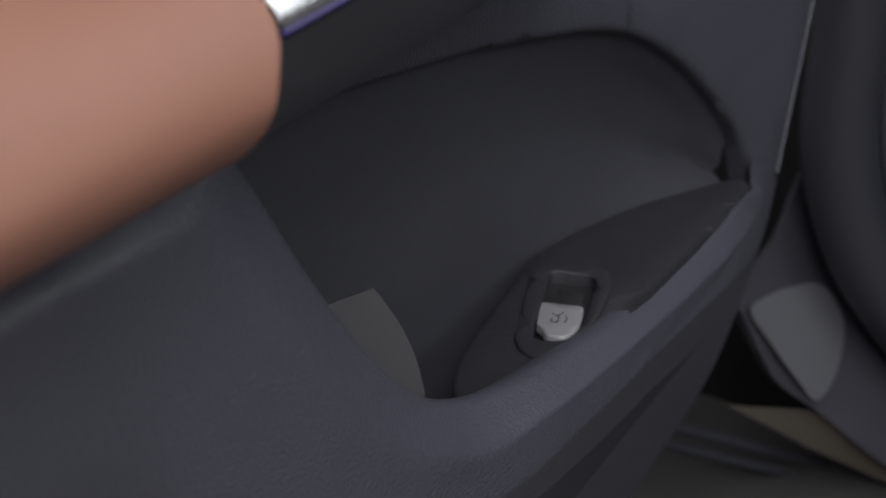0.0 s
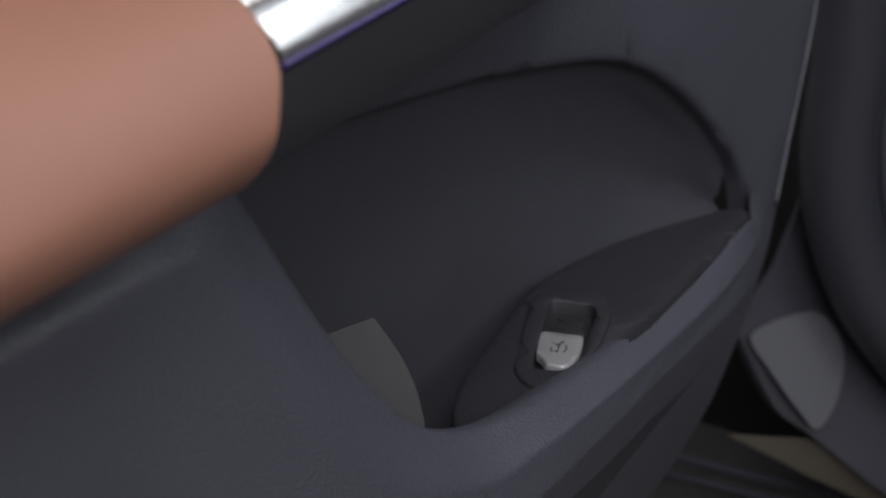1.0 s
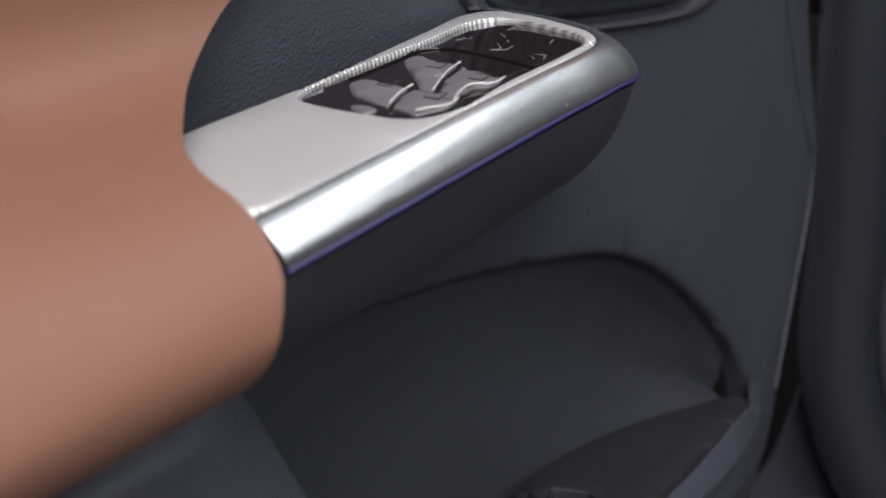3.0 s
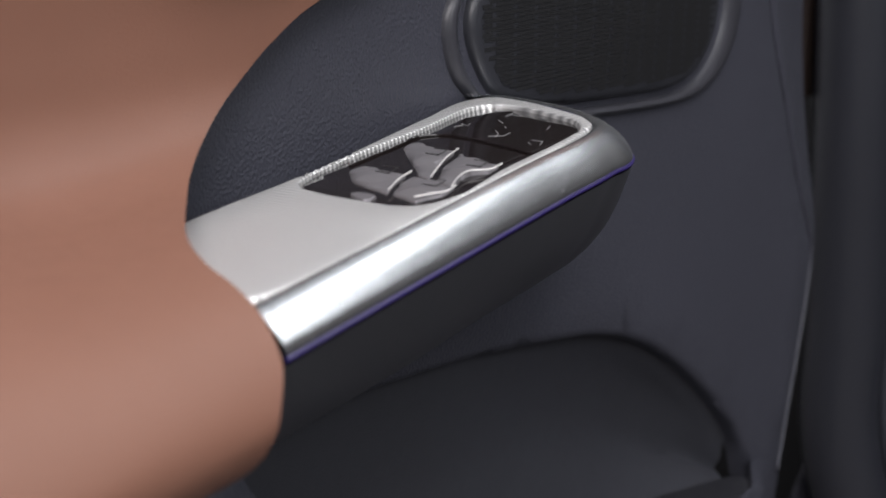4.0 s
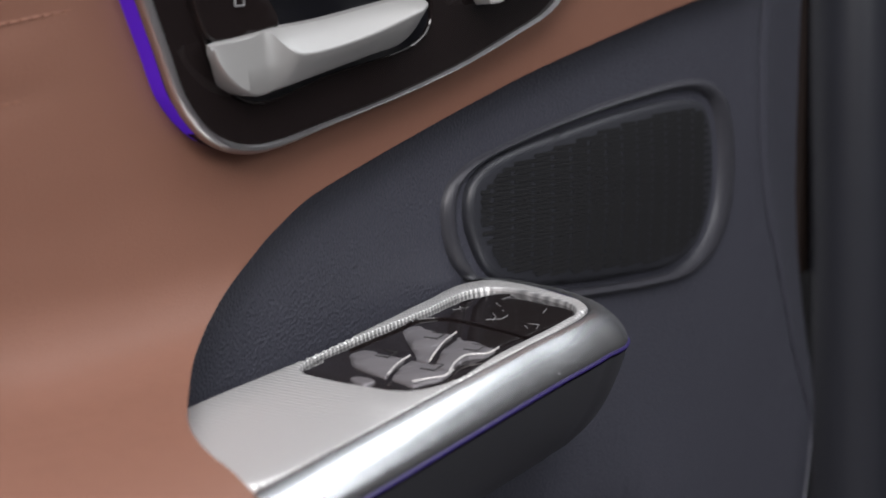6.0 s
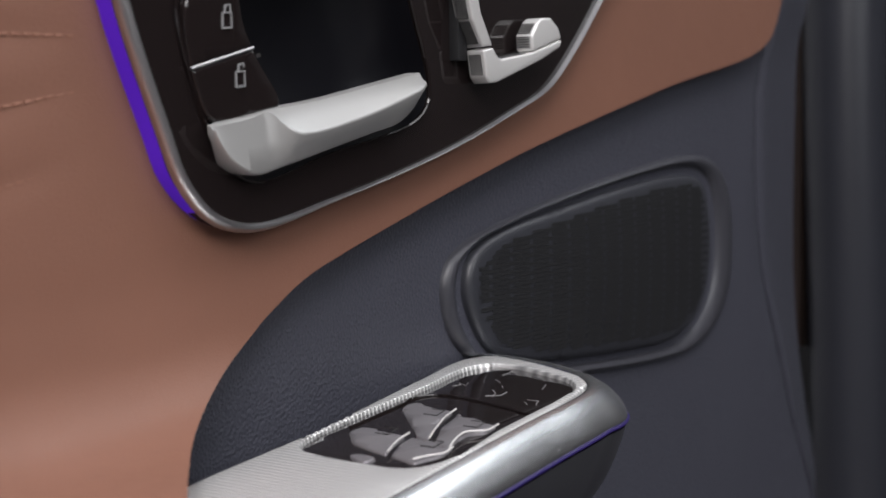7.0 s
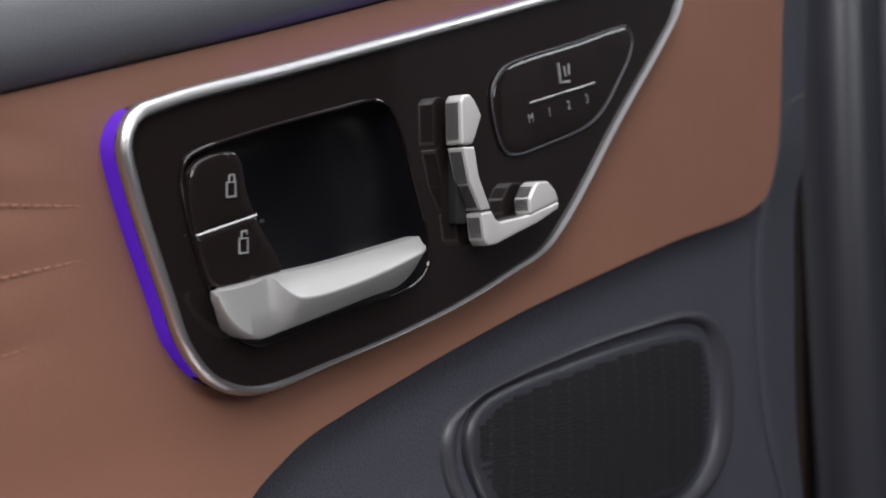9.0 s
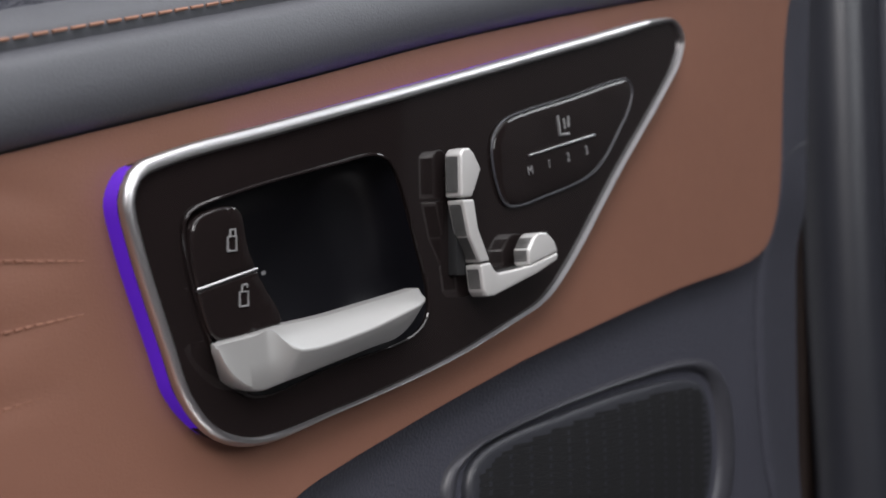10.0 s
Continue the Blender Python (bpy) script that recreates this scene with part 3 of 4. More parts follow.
# bright rail round the outer side and the tip
INNER = [(-0.3335, -0.1048), (-0.3239, -0.1036), (-0.2462, -0.0945), (-0.1405, -0.0822), (-0.085, -0.0768), (-0.068, -0.0712), (-0.056, -0.0618), (-0.0444, -0.0471), (-0.0334, -0.0219), (-0.0278, 0.0139), (-0.034, 0.024)]
inner = spline(INNER, 90)
tan = np.gradient(inner, axis=0)
nor = np.stack([tan[:, 1], -tan[:, 0]], 1)
nor /= np.linalg.norm(nor, axis=1)[:, None]
along = np.linspace(0, 1, 90)
rings, under = [], []
for (x, y), (nx, ny), s in zip(inner, nor, along):
    wide = 0.0145 + 0.017 * max(0.0, min(1.0, (s - 0.66) / 0.22))
    tall = 0.0142 + 0.0013 * min(1.0, s / 0.5) + 0.004 * max(0.0, min(1.0, (s - 0.66) / 0.22))
    z = arm_z(x) + 0.0006
    line = [(0.0, -0.03), (0.03, 0.0), (0.25, -0.05), (0.50, -0.20), (0.74, -0.43), (0.92, -0.70), (1.0, -0.92), (0.99, -1.0), (0.92, -1.04)]
    line = spline(line, 26)
    rings.append([(x + nx * wide * a, y + ny * wide * a, z + tall * b) for a, b in line])
part("armrest_rail", loft(rings), CHROME, door, "bright brushed metal rail round the armrest")
low_edge = [(r[-3][0], r[-3][1], r[-3][2] - 0.0008) for r in rings]
part("light_line", tube(low_edge, 0.0009, 6), PURPLE_DIM, door, "thin violet light line under the rail")

# dark underside: from the rail down and in to the lining
bottom = spline([(-0.36, 0.012, 0.640), (-0.1918, 0.012, 0.652), (-0.1315, 0.012, 0.660), (-0.0622, 0.014, 0.666), (-0.0097, 0.016, 0.673), (0.040, 0.018, 0.684), (0.066, 0.020, 0.700), (0.070, 0.022, 0.735)], 90)
skins = []
for r, q in zip(rings, bottom):
    a, b = Vector(r[-2]) - Vector((0, 0, 0.002)), Vector(q)
    skins.append([tuple(a.lerp(b, t) + Vector((0.0, -0.018, -0.006)) * math.sin(math.pi * t) * (0.9 if t < 0.6 else 0.8)) for t in np.linspace(0, 1, 14)] + [(q[0], 0.028, q[2])])
part("armrest_underside", loft(skins), UNDERM, door, "dark smooth underside of the armrest")


def rocker(loop, lip):
    """One window switch: a low cap, hollowed towards its bright front lip, and a printed mark."""
    loop = rounded(loop, 0.003)
    c = loop.mean(0)
    sw = part("window_switch", sheet(loop, lambda x, y: arm_z(x) + 0.0012 - 18 * min(((x - c[0]) ** 2 + (y - c[1]) ** 2), 0.0001), r=0.0012, thick=0.004, step=0.006, plane="xy"), BUTTON, door, "grey metallic window switch")
    part("bright_lip", tube([(x, y, arm_z(x) + 0.0008) for x, y in spline(lip, 16)], 0.0004, 6), PALE, sw, "bright edge of the switch")
    m = [(c[0] + 0.012, c[1] + 0.004), (c[0] + 0.012, c[1] - 0.003), (c[0] + 0.003, c[1] - 0.005), (c[0] + 0.003, c[1] + 0.002)]
    part("window_mark", tube([(x, y, arm_z(x) + 0.0010) for x, y in m], 0.00025, 6), DARKMARK, sw, "dark printed window mark")
    return sw


rocker([(-0.180, -0.019), (-0.171, -0.019), (-0.170, -0.025), (-0.1745, -0.046), (-0.186, -0.0495), (-0.2015, -0.0565), (-0.198, -0.045), (-0.193, -0.032)], [(-0.174, -0.0475), (-0.186, -0.0505), (-0.202, -0.0575)])
rocker([(-0.175, -0.049), (-0.176, -0.062), (-0.184, -0.076), (-0.194, -0.078), (-0.199, -0.0755), (-0.206, -0.074), (-0.206, -0.071), (-0.2015, -0.0585), (-0.187, -0.0515)], [(-0.206, -0.073), (-0.199, -0.076), (-0.194, -0.079), (-0.184, -0.077)])
rocker([(-0.136, -0.014), (-0.128, -0.012), (-0.124, -0.015), (-0.1315, -0.040), (-0.147, -0.0445), (-0.167, -0.0535), (-0.177, -0.059), (-0.174, -0.051), (-0.159, -0.037)], [(-0.132, -0.0415), (-0.147, -0.046), (-0.167, -0.055), (-0.178, -0.0605)])
rocker([(-0.133, -0.043), (-0.138, -0.058), (-0.144, -0.0715), (-0.156, -0.074), (-0.161, -0.068), (-0.173, -0.070), (-0.185, -0.0765), (-0.179, -0.063), (-0.158, -0.0515)], [(-0.186, -0.0765), (-0.173, -0.0705), (-0.162, -0.0685), (-0.157, -0.0745), (-0.146, -0.0735)])
part("child_lock_button", sheet(spline([(-0.209, -0.044), (-0.206, -0.047), (-0.208, -0.056), (-0.215, -0.056)], 24, True), lambda x, y: arm_z(x) - 0.0003, r=0.0008, thick=0.003, step=0.004, plane="xy"), BUTTON, door, "small grey child lock button")
part("well_edge", tube([(x, y, arm_z(x) - 0.0012) for x, y in spline([(-0.172, -0.0135), (-0.128, -0.0085), (-0.116, -0.006), (-0.106, -0.016), (-0.114, -0.055), (-0.121, -0.074)], 40)], 0.0007, 6), GLOSS, door, "rounded edge of the switch well")
for pts in ([(-0.088, -0.008), (-0.084, -0.010), (-0.081, -0.007), (-0.084, -0.013), (-0.079, -0.011)], [(-0.086, -0.030), (-0.091, -0.035), (-0.098, -0.038)], [(-0.098, -0.034), (-0.094, -0.040), (-0.087, -0.039)], [(-0.096, -0.056), (-0.096, -0.062), (-0.103, -0.065)], [(-0.100, -0.057), (-0.104, -0.061)],
            [(-0.067, -0.019), (-0.072, -0.025)], [(-0.058, -0.017), (-0.051, -0.017), (-0.052, -0.021)], [(-0.053, -0.031), (-0.057, -0.040)], [(-0.067, -0.048), (-0.075, -0.051)], [(-0.078, -0.030), (-0.080, -0.032)]):
    part("mirror_mark", tube([(x, y, arm_z(x) - 0.0015) for x, y in pts], 0.0002, 6), MARK, door, "fine printed mirror switch mark")

# ---------------------------------------------------------------- loudspeaker
GRILLE = [(-0.034, 0.812), (-0.031, 0.8270), (-0.0177, 0.8365), (0.0041, 0.8428), (0.0632, 0.8520), (0.1439, 0.8619), (0.2171, 0.8659), (0.2410, 0.8605), (0.2515, 0.8403), (0.2500, 0.7950), (0.2310, 0.7709), (0.1992, 0.7598), (0.1464, 0.7599), (0.0597, 0.7646), (0.0184, 0.7688), (-0.0119, 0.7786), (-0.0276, 0.7966)]
grille_loop = spline(GRILLE, 90, True)
gc = grille_loop.mean(0)


RING = [(-0.0575, 0.8120), (-0.0535, 0.8276), (-0.0354, 0.8383), (-0.0064, 0.8460), (0.0699, 0.8615), (0.1515, 0.8740), (0.2320, 0.8820), (0.2700, 0.8770), (0.2925, 0.8600), (0.3030, 0.8337), (0.2998, 0.7876), (0.2810, 0.7630), (0.2450, 0.7474), (0.1921, 0.7440), (0.1189, 0.7470), (0.0400, 0.7540), (-0.0244, 0.7720), (-0.0490, 0.7879)]
ring_loop = spline(RING, 90, True)
rings = []
for f, y in ((-0.06, 0.0256), (0.0, 0.0262), (0.06, 0.0320), (0.14, 0.0320), (0.20, 0.0240), (0.28, 0.0212), (0.42, 0.0200), (0.56, 0.0212), (0.66, 0.0240), (0.74, 0.0300), (0.86, 0.0310), (0.97, 0.031)):
    rings.append([(x0 + (x1 - x0) * f, y, z0 + (z1 - z0) * f) for (x0, z0), (x1, z1) in zip(ring_loop, grille_loop)])
speaker = part("speaker_surround", loft(rings, closed=True), SMOOTH, door, "dark stepped frame round the loudspeaker")


def dome(x, z):
    return 0.0200 - 0.004 * math.exp(-((x - gc[0]) / 0.11) ** 2 - ((z - gc[1]) / 0.05) ** 2)


grille = part("speaker_grille", sheet(grille_loop, dome, r=0.004, thick=0.006, step=0.02), GRILLEM, door, "black slotted loudspeaker grille")
SLOT, BRIDGE = 0.0388, 0.0032
slots = bmesh.new()
inner_loop = grow(grille_loop, -0.006)
row = 0
for z in np.arange(0.752, 0.872, 0.00245):
    for x in np.arange(-0.11 + (row % 2) * SLOT / 2, 0.28, SLOT):
        xs = np.linspace(x, x + SLOT - BRIDGE, 9)
        zs = z + (xs - 0.1) * 0.035
        ok = inside(inner_loop, xs, zs)
        xs, zs = xs[ok], zs[ok]
        if len(xs) > 2:
            top = [slots.verts.new((a, dome(a, b) - 0.0004, b + 0.00102)) for a, b in zip(xs, zs)]
            bot = [slots.verts.new((a, dome(a, b) - 0.0004, b - 0.00102)) for a, b in zip(xs, zs)]
            for j in range(len(xs) - 1):
                slots.faces.new((top[j], top[j + 1], bot[j + 1], bot[j]))
    row += 1
tagged(part("slot_pattern", slots, BLACK, grille, "rows of narrow black slots", False), kind="stuff")

# ---------------------------------------------------------------- handle plate
TRIM = [(-0.216, 0.855), (-0.240, 0.861), (-0.256, 0.876), (-0.266, 0.897), (-0.284, 0.940), (-0.288, 0.956), (-0.282, 0.969), (-0.264, 0.977), (-0.198, 0.996), (-0.073, 1.032), (0.050, 1.068), (0.146, 1.095), (0.170, 1.098), (0.181, 1.089), (0.176, 1.073), (0.150, 1.045), (0.098, 0.996), (0.040, 0.938), (0.014, 0.918), (-0.020, 0.905), (-0.075, 0.887), (-0.161, 0.866)]
trim_loop = spline(TRIM, 160, True)
edge_w = np.ones(len(trim_loop))
for k, (x, z) in enumerate(trim_loop):
    top_side = z > 0.945 + 0.29 * (x + 0.2)
    rear = max(0.0, min(1.0, (-0.16 - x) / 0.08))
    edge_w[k] = 0.34 + (1.35 if top_side and x < 0.15 else 0.0) + 1.1 * rear * (0 if top_side else 1)
edge_w = np.convolve(np.r_[edge_w[-6:], edge_w, edge_w[:6]], np.ones(13) / 13, "valid")
rings = []
for f, y in ((0.5, 0.0042), (0.0, 0.0036), (0.0, 0.0022), (0.10, 0.0004), (0.4, -0.0010), (0.8, -0.0008), (1.0, 0.0012), (1.0, 0.006)):
    base, inn = trim_loop, grow(trim_loop, -0.0036)
    rings.append([(x0 + (x1 - x0) * f * w, y, z0 + (z1 - z0) * f * w) for (x0, z0), (x1, z1), w in zip(base, inn, edge_w)])
plate = part("handle_plate", sheet(grow(trim_loop, -0.0012), lambda x, z: 0.0022, r=0.0, thick=0.008, step=0.03, holes=[hole_loop], hole_r=0.0), GLOSS, door, "glossy black plate round the door handle", False)
part("bright_frame", loft(rings, closed=True), TRIMM, plate, "bright metal frame of the plate")
rim_line = [(x, 0.0012, z) for x, z in grow(hole_loop, 0.0004)]
part("hollow_edge", tube(rim_line, 0.0008, 6, closed=True), GLOSS, plate, "fine glossy edge of the handle hollow")
hc = hole_loop.mean(0)
rings = []
for f, y in ((1.0, 0.003), (0.985, 0.012), (0.95, 0.022), (0.86, 0.029), (0.6, 0.033), (0.25, 0.035), (0.02, 0.0355)):
    rings.append([(hc[0] + (x - hc[0]) * f, y, hc[1] + (z - hc[1]) * f) for x, z in hole_loop])
part("handle_hollow", loft(rings, closed=True), BOWL, door, "glossy black hollow behind the handle")

# pull handle: block at the rear, bar to the front with a bright ridge
TOPE = spline([(-0.2454, 0.8991), (-0.2231, 0.9027), (-0.2054, 0.9061), (-0.1962, 0.9073), (-0.1739, 0.9105), (-0.1398, 0.9169), (-0.1065, 0.9233)], 80)
RIDGE = spline([(-0.2454, 0.8985), (-0.2231, 0.9020), (-0.2126, 0.9045), (-0.2085, 0.9000), (-0.2027, 0.8962), (-0.1950, 0.8962), (-0.1855, 0.8975), (-0.1522, 0.9049), (-0.1190, 0.9150), (-0.1060, 0.9190)], 80)
LOWE = spline([(-0.2454, 0.8965), (-0.2414, 0.8902), (-0.233, 0.883), (-0.2217, 0.8789), (-0.2069, 0.8815), (-0.1787, 0.8879), (-0.145, 0.8957), (-0.127, 0.8998), (-0.115, 0.9068), (-0.1060, 0.9165)], 80)
sections = []
for x in np.linspace(-0.2450, -0.1066, 110):
    zt, zr, zb = (float(np.interp(x, c[:, 0], c[:, 1])) for c in (TOPE, RIDGE, LOWE))
    out = min(1.0, max(0.0, (x + 0.216) / 0.014))
    out = out * out * (3 - 2 * out)
    end = min(1.0, (-0.1062 - x) / 0.012) ** 0.5
    back, front, foot = -0.0040, -0.0060 - 0.0080 * out * end, -0.0060 - 0.0020 * end
    seat_y = 0.004 - 0.0078 * (1 - min(1.0, max(0.0, (x + 0.243) / 0.012)))
    line = [(seat_y, zt), (min(seat_y, back + 0.001), zt), (back, zt - 0.0002), (back * 0.6 + front * 0.4, zt * 0.55 + zr * 0.45 - 0.0006 * out), (front + 0.0006, zr + 0.0006 * out), (front, zr - 0.0003), (front * 0.98 + foot * 0.02, zr - 0.0012), (0.5 * front + 0.5 * foot, 0.5 * zr + 0.5 * zb), (foot, zb + 0.0012), (min(seat_y, foot + 0.0012), zb), (seat_y, zb)]
    sections.append([(x, y, z) for y, z in line])
part("door_handle", loft(sections, closed=True, caps=True), SATIN, door, "satin metal door pull handle")

# lock pads beside the handle
PADL = [(-0.2532, 0.9451), (-0.2497, 0.9506), (-0.2289, 0.9563), (-0.2245, 0.9534), (-0.2205, 0.9393), (-0.2121, 0.9251), (-0.2002, 0.9075), (-0.2390, 0.9003), (-0.2485, 0.9168)]
pad_loop = spline(PADL, 60, True)
split = lambda x: 0.9211 + 0.27 * (x + 0.25)
for name, sign in (("lock_button", 1), ("unlock_button", -1)):
    loop = [(x, z) for x, z in pad_loop]
    loop = [(x, max(z, split(x) + 0.0006) if sign > 0 else min(z, split(x) - 0.0006)) for x, z in loop]
    clean = [loop[0]]
    for q in loop[1:]:
        if math.hypot(q[0] - clean[-1][0], q[1] - clean[-1][1]) > 0.0008:
            clean.append(q)
    b = part(name, sheet(clean, lambda x, z: -0.0015, r=0.0012, thick=0.012, step=0.006), GLOSS, door, "glossy black door lock button")
    zc = split(-0.225) + (0.0125 if sign > 0 else -0.0105)
    xc = -0.231 if sign > 0 else -0.224
    part("lock_mark", join(tube([(xc - 0.0025, -0.0018, zc - 0.003), (xc - 0.0025, -0.0018, zc + 0.003), (xc + 0.0025, -0.0018, zc + 0.0035), (xc + 0.0025, -0.0018, zc - 0.0025), (xc - 0.0025, -0.0018, zc - 0.003)], 0.0005, 6), tube([(xc - 0.0012, -0.0018, zc + 0.003), (xc - 0.001, -0.0018, zc + 0.006), (xc + 0.0018, -0.0018, zc + 0.0065), (xc + 0.002, -0.0018, zc + (0.0035 if sign > 0 else 0.005))], 0.0005, 6)), MARK, b, "pale printed padlock mark")
part("button_divider", tube([(x, -0.0012, split(x)) for x in np.linspace(-0.2505, -0.2155, 8)], 0.0007, 6), TRIMM, door, "bright line between the lock buttons")

# violet light behind the rear and upper edge of the frame
glow_path = spline([(-0.222, 0.8545), (-0.240, 0.8605), (-0.2565, 0.8755), (-0.2665, 0.897), (-0.2845, 0.940), (-0.2885, 0.956), (-0.283, 0.969), (-0.266, 0.9775)], 60)
side = np.gradient(glow_path, axis=0)
side = np.stack([-side[:, 1], side[:, 0]], 1) / np.linalg.norm(side, axis=1)[:, None]
side *= -np.sign(side[30] @ np.array([1.0, 0.0]))
sink = np.interp(np.linspace(0, 1, 60), [0, 0.12, 0.3, 0.6, 0.8, 1.0], [0.0034, 0.0018, 0.0006, 0.0005, 0.0006, 0.0030])
part("light_strip", loft([[(x - nx * k, y, z - nz * k) for (x, z), (nx, nz), k in zip(glow_path, side, sink)] for y in (0.0040, 0.0085, 0.0135)]), PURPLE, door, "violet ambient light strip behind the frame")
top_path = spline([(-0.22, 0.9895), (-0.073, 1.0322), (0.05, 1.0680), (0.146, 1.0950)], 50)
part("light_strip", loft([[(x + 0.0004, 0.0045, z - 0.0007) for x, z in top_path], [(x + 0.0004, 0.0130, z - 0.0007) for x, z in top_path]]), PURPLE, door, "violet ambient light strip behind the frame")

# ---------------------------------------------------------------- seat adjuster, shaped like a seat
seat = part("seat_switch", block((-0.074, -0.003, 0.930), (-0.066, 0.004, 0.980), 0.001), BLACK, door, "black stem of the seat adjuster")


def groove_bars(p0, p1, q0, q1, count, r=0.0005):
    """Thin bars between the edge p0-p1 and the edge q0-q1, drawn dark as groove shade."""
    bars = []
    for s in np.linspace(0.08, 0.92, count):
        a, b = Vector(p0).lerp(Vector(p1), s), Vector(q0).lerp(Vector(q1), s)
        bars.append(tube([a, a.lerp(b, 0.5), b], r, 6))
    return join(*bars)


YF, YB = -0.0115, -0.0010
head = part("headrest_switch", prism([(-0.0812, 0.9902), (-0.0785, 0.9930), (-0.0740, 0.9937), (-0.0700, 0.9915), (-0.0638, 0.984), (-0.0690, 0.9735), (-0.0720, 0.9690), (-0.0807, 0.9685)], YF, YB, 0.0014, 3), ADJM, seat, "headrest shaped satin metal switch")
part("groove_shade_bar", groove_bars((-0.0813, YF + 0.0018, 0.971), (-0.0813, YB - 0.001, 0.971), (-0.0816, YF + 0.0018, 0.989), (-0.0816, YB - 0.001, 0.989), 9, 0.00027), GROOVE, head)
rest = part("backrest_switch", prism([(-0.0795, 0.9672), (-0.0704, 0.9680), (-0.0668, 0.9536), (-0.0568, 0.9376), (-0.0648, 0.9364), (-0.0735, 0.9489)], YF, YB, 0.0012, 3), ADJM, seat, "backrest shaped satin metal switch")
part("groove_shade_bar", groove_bars((-0.0790, YF + 0.0018, 0.9650), (-0.0790, YB - 0.001, 0.9650), (-0.0742, YF + 0.0018, 0.9495), (-0.0742, YB - 0.001, 0.9495), 9, 0.00027), GROOVE, rest)
part("groove_shade_bar", groove_bars((-0.0738, YF + 0.0018, 0.9486), (-0.0738, YB - 0.001, 0.9486), (-0.0660, YF + 0.0018, 0.9380), (-0.0660, YB - 0.001, 0.9380), 9, 0.00027), GROOVE, rest)
base = part("cushion_switch", prism([(-0.0645, 0.9352), (-0.0563, 0.9366), (-0.0525, 0.9325), (-0.0483, 0.9312), (-0.0205, 0.9355), (0.008, 0.9435), (0.0072, 0.9396), (-0.0119, 0.9321), (-0.0523, 0.9198), (-0.0590, 0.9191), (-0.0620, 0.9220)], YF, YB, 0.0012, 3), ADJM, seat, "cushion shaped satin metal switch")
part("groove_shade_bar", groove_bars((-0.0470, YF + 0.002, 0.9316), (-0.0220, YF + 0.002, 0.9355), (-0.0470, YB - 0.001, 0.9316), (-0.0220, YB - 0.001, 0.9355), 9, 0.00027), GROOVE, base)
part("groove_shade_bar", groove_bars((-0.0644, YF + 0.0018, 0.933), (-0.0644, YB - 0.001, 0.933), (-0.0622, YF + 0.0018, 0.923), (-0.0622, YB - 0.001, 0.923), 9, 0.00027), GROOVE, base)
bump = part("knee_switch", prism([(-0.0198, 0.9360), (-0.0208, 0.9441), (-0.0150, 0.9512), (-0.0110, 0.9535), (-0.0026, 0.9540), (0.0045, 0.9498), (0.008, 0.9440)], YF, YB, 0.0014, 3), ADJM, seat, "raised satin metal front switch")
part("groove_shade_bar", groove_bars((-0.0204, YF + 0.0018, 0.938), (-0.0212, YF + 0.0018, 0.944), (-0.0204, YB - 0.001, 0.938), (-0.0212, YB - 0.001, 0.944), 5, 0.00027), GROOVE, bump)
part("groove_shade_bar", groove_bars((-0.0204, YF + 0.0018, 0.9450), (-0.0158, YF + 0.0018, 0.9508), (-0.0204, YB - 0.001, 0.9450), (-0.0158, YB - 0.001, 0.9508), 6, 0.00027), GROOVE, bump)

# ---------------------------------------------------------------- memory buttons
MEM = [(-0.0368, 0.9948), (-0.0357, 1.0024), (-0.0290, 1.0105), (-0.0203, 1.0153), (0.0457, 1.0345), (0.0951, 1.0492), (0.1081, 1.0515), (0.1132, 1.0467), (0.1098, 1.0354), (0.0963, 1.0189), (0.0768, 0.9991), (0.0603, 0.9895), (0.0141, 0.9753), (-0.0144, 0.9683), (-0.0250, 0.9691), (-0.0328, 0.98)]
mem_loop = spline(MEM, 90, True)
mem = part("memory_panel", sheet(mem_loop, lambda x, z: -0.0002, r=0.0025, thick=0.004, step=0.02), GLOSS, door, "glossy black seat memory panel")
part("panel_edge", tube([(x, 0.0008, z) for x, z in grow(mem_loop, 0.0002)], 0.0006, 6, closed=True), SMOOTH, mem, "fine edge of the memory panel")
part("bright_bar", tube([(-0.003 + 0.069 * q, -0.0006, 0.9962 + 0.0178 * q) for q in np.linspace(0, 1, 6)], 0.0006, 6), TRIMM, mem, "bright line across the panel")
for ch, x, z in (("M", -0.002, 0.988), ("1", 0.017, 0.993), ("2", 0.037, 0.9985), ("3", 0.057, 1.004)):
    bm = lettering(ch, 0.0072)
    bmesh.ops.transform(bm, matrix=Matrix.Translation((x, -0.0006, z)) @ pose(0, 0, 0, 0, -14, 0), verts=bm.verts)
    part("character", bm, MARK, mem, "pale printed character " + ch, False)
part("seat_mark", join(tube([(0.026, -0.0006, 1.021), (0.0285, -0.0006, 1.0105), (0.038, -0.0006, 1.012)], 0.0009, 6), tube([(0.032, -0.0006, 1.020), (0.034, -0.0006, 1.0145)], 0.0007, 6), tube([(0.037, -0.0006, 1.022), (0.0375, -0.0006, 1.016)], 0.0007, 6)), MARK, mem, "pale printed seat mark")

